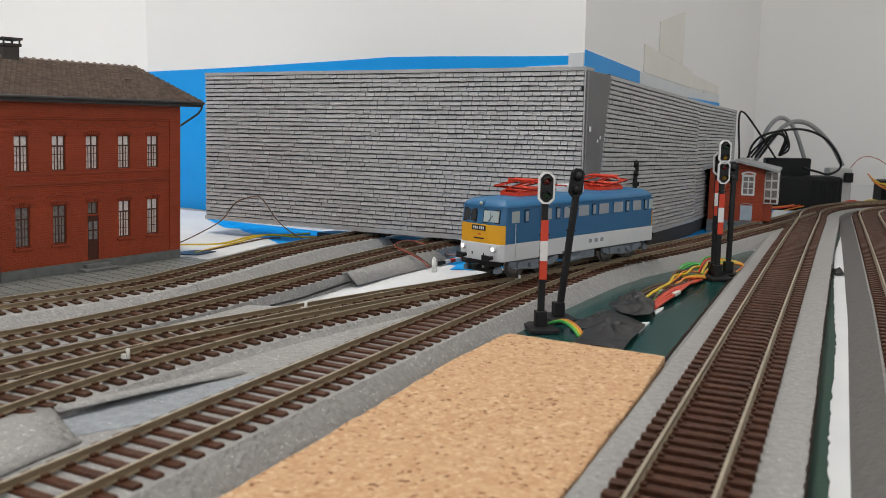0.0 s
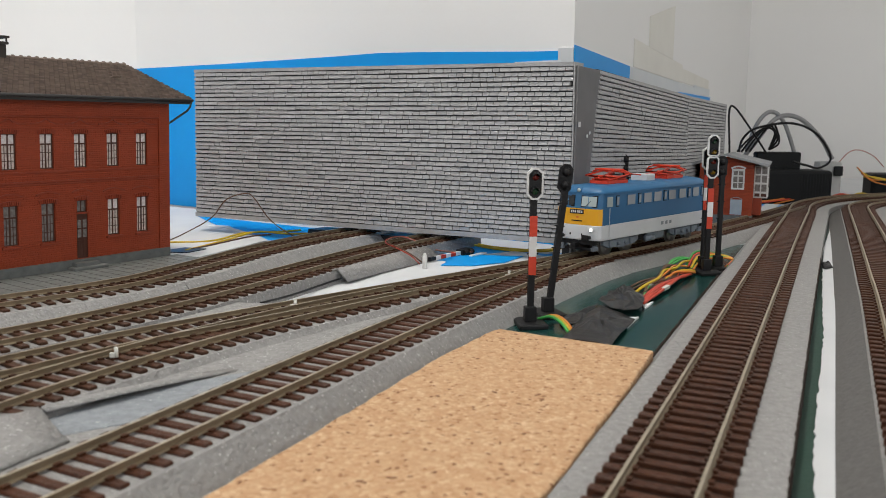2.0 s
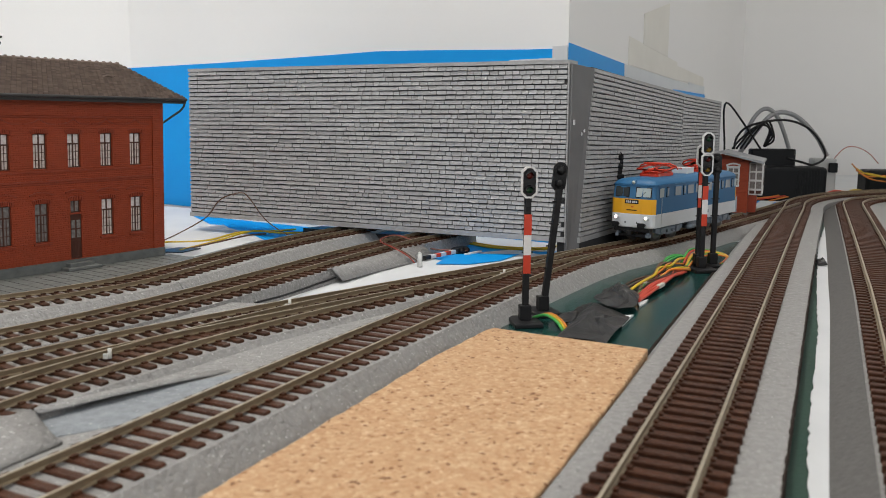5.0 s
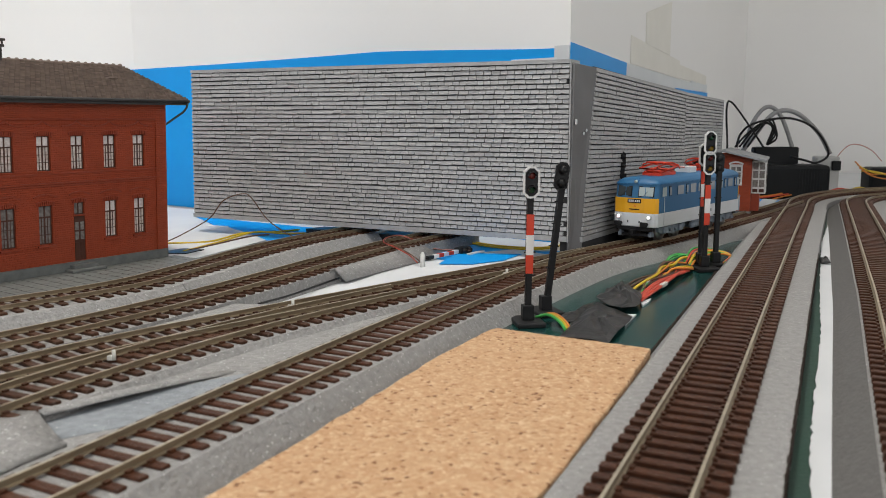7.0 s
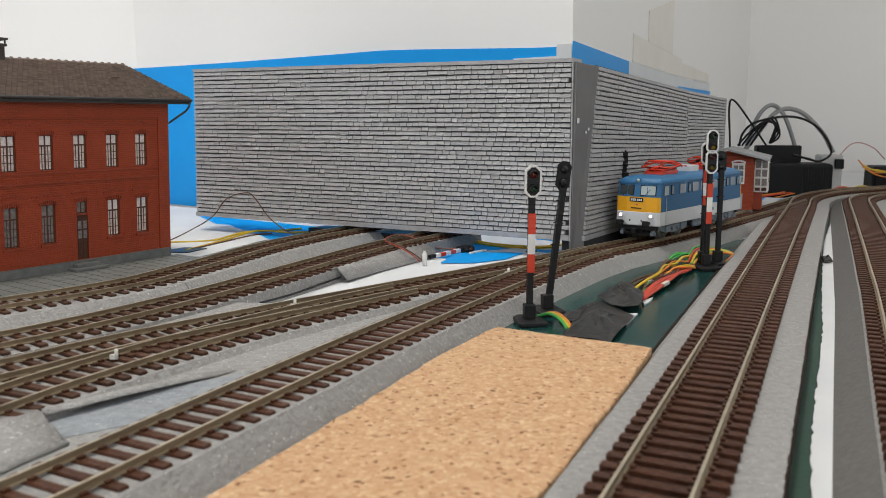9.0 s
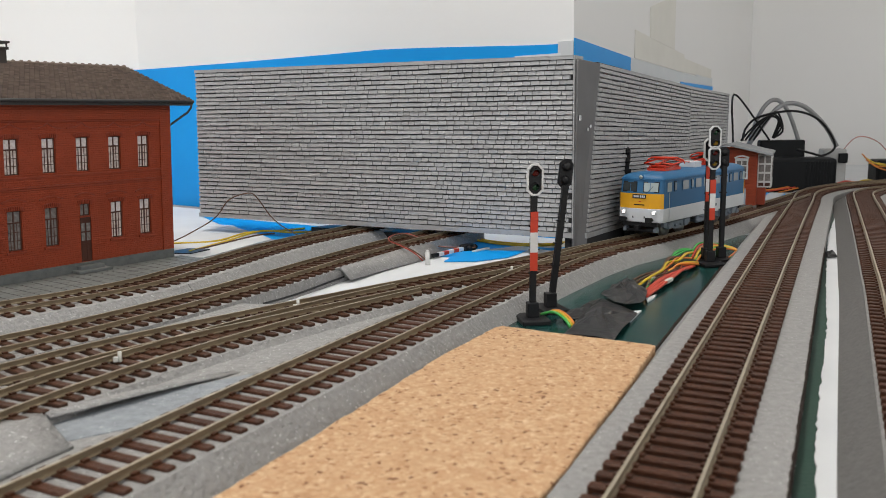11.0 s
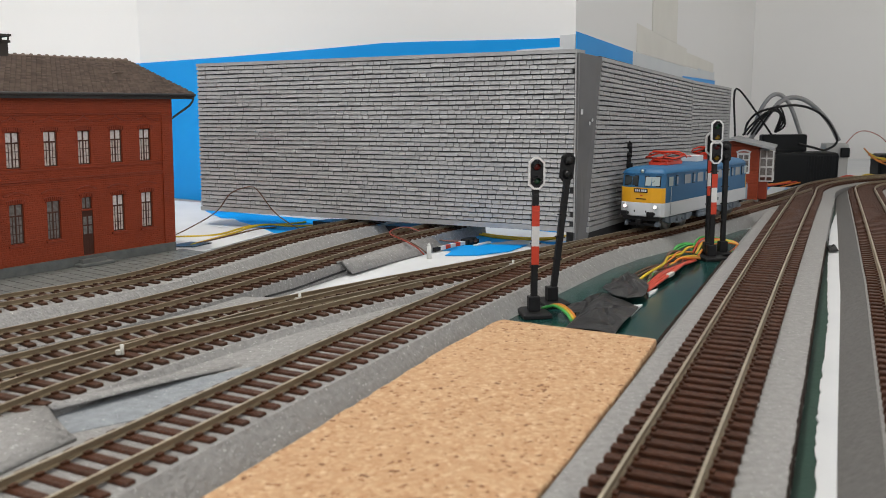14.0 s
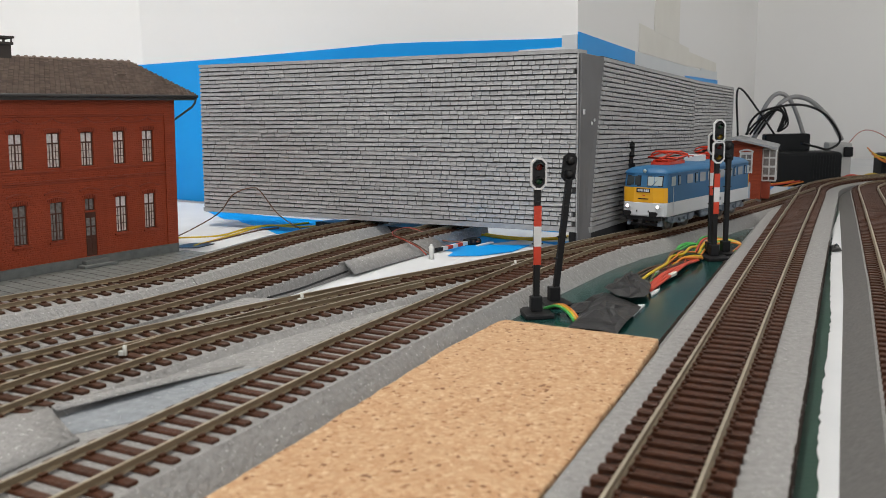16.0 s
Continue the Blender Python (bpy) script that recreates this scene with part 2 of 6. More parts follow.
# ---------------------------------------------------------------- the room
def wall(name, a, b, z0=-0.8, z1=1.7, thick=0.1, holes=()):
    """A wall whose room side runs from a to b with the room on its left; holes are (s0, s1, z0, z1)."""
    a, b = Vector(a), Vector(b)
    n = (b - a).length
    ss = sorted({0, n, *[h[0] for h in holes], *[h[1] for h in holes]})
    zz = sorted({z0, z1, *[h[2] for h in holes], *[h[3] for h in holes]})
    bu = Build()
    inside = lambda s, z: any(h[0] < s < h[1] and h[2] < z < h[3] for h in holes)
    for i in range(len(ss) - 1):
        for k in range(len(zz) - 1):
            if not inside((ss[i] + ss[i + 1]) / 2, (zz[k] + zz[k + 1]) / 2):
                bu.box(ss[i], ss[i + 1], -thick, 0, zz[k], zz[k + 1])
    ob = part(name, bu, WALL)
    ob.matrix_basis = Matrix.Translation((a.x, a.y, 0)) @ Matrix.Rotation(math.atan2(b.y - a.y, b.x - a.x), 4, "Z")
    return tagged(ob, "white painted plaster room wall", "wall", kind="structure")


CORNER = (0.0975, 0.605)
NICHE = (0.59, 1.57)
FOLD = (-0.345, 0.95)
wall("wall_back", (2.2, 0.75), NICHE)
tagged(part("wall_reveal", Build().prism([CORNER, NICHE, (0.50, 1.62), (0.0755, 0.7025)], -0.8, 1.7), WALL), "white painted plaster wall behind the corner", "wall", kind="structure")
tagged(part("wall_north", Build().prism([FOLD, CORNER, (0.0755, 0.7025), (-0.296, 1.013)], -0.8, 1.7), WALL), "white painted plaster wall with a projecting corner", "wall", kind="structure")
wall("wall_north_far", FOLD, (-1.9, 1.4))
wall("wall_west", (-1.9, 1.4), (-1.9, -1.9), holes=[(1.3, 2.8, 0.3, 1.6)])
wall("wall_south", (-1.9, -1.9), (2.2, -1.9), holes=[(1.85, 3.35, 0.3, 1.6)])
wall("wall_east", (2.2, -1.9), (2.2, 0.75))
tagged(part("floor", Build().box(-2.0, 2.3, -2.0, 1.7, -0.9, -0.8), FLOORM), "brown wooden room floor", "floor", kind="structure")
tagged(part("ceiling", Build().box(-2.0, 2.3, -2.0, 1.7, 1.7, 1.8), CEIL), "white painted ceiling", "ceiling", kind="structure")
tb = Build().prism([(-1.2, -0.45), (1.5, -0.45), (1.5, 1.08), (0.72, 1.45), (0.50, 1.38), (0.108, 0.60), (-0.36, 0.94), (-1.2, 1.18)], TABLE - 0.02, TABLE)
table = thing("layout_table", pose(0, 0, 0), "white paper covered model railway table", "table")
part("tabletop", tb, PAPER, table)
for x, y in ((-1.1, -0.4), (1.4, -0.4), (1.4, 0.95), (-1.1, 1.05)):
    part("leg", Build().box(x - 0.03, x + 0.03, y - 0.03, y + 0.03, -0.8, TABLE - 0.02), FLOORM, table)

# ---------------------------------------------------------------- tracks and their foam beds
G = 0.0173 / 2
LINES = dict(
    house=[(-0.40, 0.13), (-0.30, 0.245), (-0.2025, 0.3539), (-0.1767, 0.381), (-0.1565, 0.4090), (-0.1429, 0.4437), (-0.1309, 0.4773), (-0.1195, 0.5112), (-0.1055, 0.5444), (-0.0891, 0.5759), (-0.0701, 0.6068), (-0.03, 0.67)],
    yard=[(-0.36, 0.06), (-0.26, 0.182), (-0.1689, 0.292), (-0.1447, 0.324), (-0.1235, 0.3577), (-0.1047, 0.3926), (-0.0872, 0.4282), (-0.0703, 0.4641), (-0.0529, 0.4997), (-0.0343, 0.5348), (-0.0136, 0.5687), (0.02, 0.62)],
    loop=[(-0.33, 0.045), (-0.24, 0.145), (-0.1492, 0.2543), (-0.1276, 0.2818), (-0.1043, 0.3077), (-0.0645, 0.3477), (-0.0362, 0.375), (-0.0076, 0.4019), (0.0212, 0.4286), (0.0499, 0.4554), (0.0784, 0.4824), (0.1064, 0.5099), (0.1338, 0.538), (0.1605, 0.5668), (0.1866, 0.5963), (0.212, 0.6264), (0.2371, 0.6568), (0.2618, 0.6868), (0.2860, 0.7165), (0.3110, 0.7480), (0.3380, 0.7830), (0.3640, 0.8180)],
    spur=[(-0.24, -0.02), (-0.19, 0.095), (-0.1343, 0.2234), (-0.1192, 0.2544), (-0.1019, 0.2835), (-0.0828, 0.3112), (-0.0621, 0.3376), (-0.0402, 0.363), (-0.0175, 0.3877)],
    main=[(-0.20, -0.04), (-0.14, 0.075), (-0.0858, 0.1807), (-0.0688, 0.2144), (-0.0516, 0.248), (-0.0341, 0.2815), (-0.0163, 0.3148), (0.0019, 0.3478), (0.0207, 0.3805), (0.0401, 0.4129), (0.06, 0.445), (0.0805, 0.4768), (0.1012, 0.5035)],
    right=[(-0.06, -0.05), (-0.01, 0.054), (0.0439, 0.1633), (0.0854, 0.2474), (0.1268, 0.3316), (0.1683, 0.4157), (0.2099, 0.4998), (0.2516, 0.5838), (0.2936, 0.6677), (0.3359, 0.7514), (0.3786, 0.8349), (0.425, 0.893), (0.485, 0.937), (0.60, 0.985), (0.75, 1.02)],
    outer=[(0.0155, -0.04), (0.1125, 0.162), (0.208, 0.3572), (0.2359, 0.4157), (0.2638, 0.4741), (0.2916, 0.5326), (0.3193, 0.5911), (0.347, 0.6497), (0.3746, 0.7083), (0.4022, 0.7669), (0.4325, 0.8256), (0.475, 0.870), (0.55, 0.905), (0.70, 0.94), (0.85, 0.96)],
)
PATHS = {k: spline(v) for k, v in LINES.items()}


def sleeper_mesh(w, half, z0, z1):
    b = Build()
    c, e = 0.0003, 0.0004
    r = [(-half, -w / 2 + e), (-half + e, -w / 2), (half - e, -w / 2), (half, -w / 2 + e), (half, w / 2 - e), (half - e, w / 2), (-half + e, w / 2), (-half, w / 2 - e)]
    t = [(x * (1 - c / half), y * (1 - 2 * c / w)) for x, y in r]
    b.loft([[(x, y, z0) for x, y in r], [(x, y, z1 - c) for x, y in r], [(x, y, z1) for x, y in t]])
    for s in (-1, 1):  # rail chairs
        for o in (-1, 1):
            x = s * G + o * 0.0014
            b.box(x - 0.0006, x + 0.0006, -w * 0.3, w * 0.3, z1 - 0.0002, z1 + 0.0007)
    return b


def track(name, path, label, sleeper_mat, width=0.0032, start=0.0, end=9.0, dz=0.0, web=None, pitch=0.0067, phase=0.0067):
    """Two rails on sleepers along a plan path."""
    run = [q for i, q in enumerate(path) if start <= i * 0.004 <= end]
    t = thing(name, pose(0, 0, dz), label, "railway track", "model railway tracks")
    prof = [(-0.0009, -0.0023), (0.0009, -0.0023), (0.0009, -0.0019), (0.0003, -0.0016), (0.0003, -0.0008), (0.00045, -0.0005),
            (0.00045, 0.0), (-0.00045, 0.0), (-0.00045, -0.0005), (-0.0003, -0.0008), (-0.0003, -0.0016), (-0.0009, -0.0019)]
    for s in (1, -1):
        b = sweep(offset(run, s * G), prof)
        n = len(prof)
        for i in range(len(run) - 1):
            b.slots[i * n + 6] = 1
        part("rail", b, (RAIL, RAILTOP), t)
    me = sleeper_mesh(width, 0.0150, BED - 0.0006, -0.0023).mesh("sleeper", sleeper_mat)
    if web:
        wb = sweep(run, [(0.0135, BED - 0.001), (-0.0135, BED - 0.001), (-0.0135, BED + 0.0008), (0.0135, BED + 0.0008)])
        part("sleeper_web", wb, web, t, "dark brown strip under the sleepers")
    fine = spline([tuple(q) for q in run], 0.0002)
    for k in range(int((len(fine) * 0.0002 - phase) / pitch)):
        i = max(1, min(len(fine) - 2, round((phase + k * pitch) / 0.0002)))
        d = fine[i + 1] - fine[i - 1]
        o = new("sleeper", me)
        o.parent = t
        o.matrix_basis = Matrix.Translation((fine[i].x, fine[i].y, random.uniform(-0.00008, 0))) @ Matrix.Rotation(math.atan2(d.y, d.x) - math.pi / 2 + random.uniform(-0.012, 0.012), 4, "Z")
    return t


def bed(path, lt, lb, rt, rb, top, label, start=0.0, end=9.0, section=0.19):
    """Foam bed in butted sections: half widths at top and bottom on the left and right."""
    run = [q for i, q in enumerate(path) if start <= i * 0.004 <= end]
    t = thing("track_bed", pose(0, 0, 0), label, "track bed", "foam track beds")
    n = round(section / 0.004)
    for k in range(0, len(run) - 1, n):
        last = k + 2 * n > len(run)
        piece = run[k:] if last else run[k:k + n + 1]
        if not last:
            piece = piece[:-1] + [piece[-1].lerp(piece[-2], 0.04)]
        b = sweep(piece, [(lt, top), (lb, TABLE + 0.0002), (-rb, TABLE + 0.0002), (-rt, top)])
        b.f = [q[::-1] for q in b.f]
        part("bed_section", b, FOAM, t)
        if last:
            break
    return t


bed(PATHS["house"], 0.017, 0.021, 0.019, 0.026, FLUSH, "speckled grey foam bed under the track by the station")
bed(PATHS["yard"], 0.019, 0.026, 0.0156, 0.0168, FLUSH - 0.0002, "speckled grey foam bed with a torn flap")
bed(PATHS["loop"], 0.0150, 0.0165, 0.0165, 0.0225, FLUSH - 0.0004, "narrow speckled grey foam bed")
bed(PATHS["spur"], 0.017, 0.022, 0.0165, 0.0225, FLUSH - 0.0003, "speckled grey foam bed with a loose edge")
bed(PATHS["main"], 0.0165, 0.0225, 0.0165, 0.0225, FLUSH - 0.0001, "speckled grey foam bed with sloping shoulders")
bed(PATHS["right"], 0.0225, 0.0289, 0.0258, 0.0262, BED, "wide speckled grey foam bed with cut edges")
outer_bed = bed(PATHS["outer"], 0.0164, 0.0262, 0.06, 0.065, BED - 0.0002, "wide dark grey foam bed")
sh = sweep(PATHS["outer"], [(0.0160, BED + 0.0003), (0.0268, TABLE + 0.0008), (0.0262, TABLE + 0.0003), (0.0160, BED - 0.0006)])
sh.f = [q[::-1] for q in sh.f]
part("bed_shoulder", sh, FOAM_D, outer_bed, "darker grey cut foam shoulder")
track("track", PATHS["house"], "brown model track running past the station", SLEEPER)
track("track", PATHS["yard"], "brown model track between grey shoulders", SLEEPER)
track("track", PATHS["loop"], "curved weathered model track on which the locomotive stands", SLEEPER)
track("track", PATHS["spur"], "weathered model track that branches from a turnout", SLEEPER, dz=-0.00015)
track("track", PATHS["main"], "straight brown model track that joins a turnout", SLEEPER_B, dz=-0.00022)
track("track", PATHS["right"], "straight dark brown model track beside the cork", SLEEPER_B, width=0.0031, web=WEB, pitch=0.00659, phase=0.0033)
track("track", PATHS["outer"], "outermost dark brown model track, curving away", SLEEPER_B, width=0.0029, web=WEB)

# ---------------------------------------------------------------- sheets on the table
def slab(name, poly, z0, z1, material, label, category, bevel=0.0, kind=""):
    return tagged(part(name, Build().prism(poly, z0, z1), material, bevel=bevel), label, category, kind=kind)


def wavy(poly, amp, step, seed):
    """A closed plan with its edges broken up by small random steps."""
    r = random.Random(seed)
    out = []
    for a, b in zip(poly, poly[1:] + poly[:1]):
        n = max(1, int(math.dist(a, b) / step))
        out += [(a[0] + (b[0] - a[0]) * i / n + r.uniform(-amp, amp), a[1] + (b[1] - a[1]) * i / n + r.uniform(-amp, amp)) for i in range(n)]
    return out


slab("cork_sheet", wavy([(-0.1546, -0.0309), (-0.0412, -0.0309), (0.0193, 0.1683), (0.0290, 0.1862), (0.0404, 0.2107), (0.0542, 0.2386), (0.0785, 0.2915),
      (0.0238, 0.3236), (0.0206, 0.3215), (-0.0014, 0.2829), (-0.0223, 0.2383), (-0.0355, 0.2107), (-0.0549, 0.1710)], 0.00035, 0.004, 3),
     TABLE + 0.0003, -0.0045, CORK, "thick rectangle of natural cork between two tracks", "cork sheet", 0.0006)
slab("green_sheet", [(0.004, 0.300), (0.070, 0.272), (0.0880, 0.300), (0.1250, 0.370), (0.1640, 0.450), (0.2100, 0.545), (0.2450, 0.62), (0.17, 0.575),
      (0.1250, 0.525), (0.0839, 0.4645), (0.0500, 0.410)], TABLE + 0.0002, TABLE + 0.0006, GREEN, "glossy dark green plastic sheet between the tracks", "plastic sheet")
slab("green_strip", [(0.000, -0.02), (0.02, -0.03), (0.0890, 0.166), (0.1270, 0.2450), (0.1720, 0.3400), (0.2250, 0.4480), (0.2950, 0.5950), (0.3700, 0.7500), (0.3600, 0.7520), (0.2720, 0.585),
      (0.1980, 0.4340), (0.1490, 0.3337), (0.1130, 0.2577), (0.0690, 0.1663)], TABLE + 0.0002, TABLE + 0.0006, GREEN_D, "dull dark green strip in the gap between track beds", "plastic strip")
slab("white_strip", wavy([(0.030, -0.03), (0.055, -0.03), (0.1050, 0.166), (0.1400, 0.245), (0.1850, 0.340), (0.2350, 0.4430), (0.3040, 0.5880), (0.405, 0.79), (0.392, 0.795), (0.284, 0.590),
      (0.2235, 0.4640), (0.2040, 0.4230), (0.1795, 0.3700), (0.1628, 0.3345), (0.1445, 0.2979), (0.1198, 0.2487), (0.0988, 0.2054), (0.0830, 0.1700)], 0.0004, 0.004, 9),
     TABLE + 0.0008, TABLE + 0.0013, PAPER, "strip of white paper with a torn edge", "paper strip")
EDGE = PATHS["right"][40:160]
# Cut side of the foam bed; its shadow is put into the dark colour.
slab("cut_foam_edge", wavy([tuple(q) for q in offset(EDGE, -0.0262)] + [tuple(q) for q in offset(EDGE, -0.0257)[::-1]], 0.00022, 0.0016, 12),
     TABLE + 0.0008, BED + 0.0001, WEB, "ragged cut edge of a foam bed with its shadow in the dark colour", "foam edge")
# Ragged dark strip added along the seam of green sheet and bed.
slab("cut_sheet_edge", wavy([tuple(q) for q in offset(EDGE, 0.0280)[18:110]] + [tuple(q) for q in offset(EDGE, 0.0292)[18:110][::-1]], 0.00025, 0.002, 13),
     TABLE + 0.0007, TABLE + 0.0016, WEB, "ragged dark line where the green sheet meets the track bed", "sheet edge")
slab("blue_sheet", [(-0.145, 0.632), (-0.118, 0.628), (0.10, 0.42), (0.115, 0.50), (0.16, 0.545), (0.34, 0.79), (0.36, 0.86), (0.30, 0.90), (0.115, 0.575), (0.075, 0.565), (-0.02, 0.64),
      (-0.24, 0.80), (-0.20, 0.725)], TABLE + 0.0002, TABLE + 0.0005, BLUE, "bright blue sheet lying on the table", "plastic sheet")
slab("white_paper_patch", wavy([(-0.095, 0.40), (-0.05, 0.40), (0.012, 0.465), (0.075, 0.505), (0.085, 0.535), (0.055, 0.575), (0.030, 0.560), (0.052, 0.540), (0.012, 0.522), (-0.020, 0.545), (-0.060, 0.47)], 0.0012, 0.012, 4),
     TABLE + 0.0007, TABLE + 0.0010, PAPER, "white paper patch under the diverging tracks", "paper")
slab("white_paper_patch", wavy([(-0.235, 0.54), (-0.165, 0.545), (-0.133, 0.625), (-0.155, 0.665), (-0.188, 0.715), (-0.26, 0.75)], 0.0015, 0.015, 5),
     TABLE + 0.0007, TABLE + 0.0010, PAPER, "crumpled white paper beside the station", "paper")
slab("dark_card", [(-0.199, 0.562), (-0.176, 0.560), (-0.168, 0.577), (-0.185, 0.583)], TABLE + 0.0011, TABLE + 0.0017, BLACK, "small dark card on white paper", "card")

# blue backdrop strips and tapes on the room wall
def on_wall(name, a, b, s0, s1, z, material, label, out=0.0006):
    """A thin sheet on the room side of the wall from a to b, between s0 and s1; z gives bottom and top at both ends."""
    a, b = Vector(a), Vector(b)
    d = (b - a).normalized()
    n = Vector((-d.y, d.x))
    bu = Build()
    ring = []
    for o in (0.0001, out):
        p0, p1 = a + d * s0 + n * o, a + d * s1 + n * o
        ring.append([(p0.x, p0.y, z[0]), (p1.x, p1.y, z[2]), (p1.x, p1.y, z[3]), (p0.x, p0.y, z[1])])
    bu.loft(ring)
    return tagged(part(name, bu, material), label, "backdrop strip" if material == BLUE else "tape")


# one sheet with a bowed upper edge
BOW = ((0.0125, 0.1328), (0.034, 0.1334), (0.0948, 0.1362), (0.1431, 0.1384), (0.1879, 0.1399), (0.2431, 0.1395), (0.3031, 0.1394), (0.4018, 0.1394), (0.5605, 0.1406))
wd = (Vector(FOLD) - Vector(CORNER)).normalized()
rings = []
for s_, z in BOW:
    p0, p1 = Vector(CORNER) + wd * s_ + Vector((-wd.y, wd.x)) * 0.0001, Vector(CORNER) + wd * s_ + Vector((-wd.y, wd.x)) * 0.0008
    rings.append([(p0.x, p0.y, TABLE), (p1.x, p1.y, TABLE), (p1.x, p1.y, z), (p0.x, p0.y, z)])
tagged(part("blue_backdrop", Build().loft(rings), BLUE), "bright blue backdrop sheet along the white wall", "backdrop strip")
on_wall("blue_backdrop", FOLD, (-1.9, 1.4), 0.0, 0.4, (TABLE, 0.1406, TABLE, 0.1440), BLUE, "bright blue backdrop sheet running behind the station", 0.0008)
RL = (Vector(NICHE) - Vector(CORNER)).length


def reveal(name, f0, f1, z, material, label, out=0.0006):
    return on_wall(name, NICHE, CORNER, RL - f1, RL - f0, (z[2], z[3], z[0], z[1]), material, label, out)


reveal("blue_backdrop", 0.0, 0.165, (0.06, 0.1365, 0.06, 0.1320), BLUE, "bright blue backdrop strip round the wall corner", 0.0008)
reveal("pale_tape", 0.165, 0.50, (0.06, 0.1320, 0.06, 0.1280), CLEAR, "translucent pale tape over the blue backdrop")
reveal("blue_backdrop", 0.40, 0.633, (0.05, 0.1180, 0.05, 0.1190), BLUE, "bright blue backdrop strip below pale tape", 0.0012)
reveal("pale_tape", 0.50, 0.63, (0.1195, 0.1310, 0.1195, 0.1304), CLEAR, "translucent pale tape over the blue backdrop")
reveal("cream_tape", 0.18, 0.42, (0.1325, 0.158, 0.1290, 0.150), CREAM, "cream masking tape on the wall")
reveal("cream_tape", 0.24, 0.36, (0.1555, 0.185, 0.1520, 0.21), CREAM, "cream masking tape on the wall", 0.0009)
reveal("cream_tape", 0.42, 0.62, (0.1300, 0.146, 0.1295, 0.142), CREAM, "cream masking tape on the wall")
on_wall("pale_tape", CORNER, FOLD, 0.010, 0.050, (0.120, 0.1262, 0.120, 0.1262), CLEAR, "short pale tape at the wall corner", 0.0014)
on_wall("white_tape", CORNER, FOLD, 0.0, 0.0125, (0.05, 0.1345, 0.05, 0.1345), PAPER, "white tape at the wall corner", 0.0012)


# ---------------------------------------------------------------- cast block walls
def block_mesh(w, h, seed):
    """A cast block with worn, wavering edges and cut corners."""
    r = random.Random(seed)
    j = lambda a: r.uniform(-a, a)
    n = max(1, round(w / 0.0035))
    e = min(0.0004, w * 0.2)
    xs = [e + (w - 2 * e) * i / n for i in range(n + 1)]
    lo, hi = -0.0011 + j(0.0002), -0.0007 + j(0.0002)
    base = [(x, 0.0) for x in xs] + [(w, h * 0.14), (w, h * 0.86)] + [(x, h) for x in xs[::-1]] + [(0.0, h * 0.86), (0.0, h * 0.14)]
    wave = [(x + j(0.00006), z + j(0.00013)) for x, z in base]
    ring0 = [(x, 0.0015, z) for x, z in base]
    ring1 = [(x, -0.0001, z) for x, z in wave]
    cx, cz = w / 2, h / 2
    ring2 = [(cx + (x - cx) * (1 - 0.0003 / w), lo + (hi - lo) * min(1, max(0, z / h)) + j(0.00012), cz + (z - cz) * 0.88) for x, z in wave]
    return Build().loft([ring0, ring1, ring2])


WIDTHS = (0.0049, 0.0058, 0.0066, 0.0077)
PITCH = 0.00314


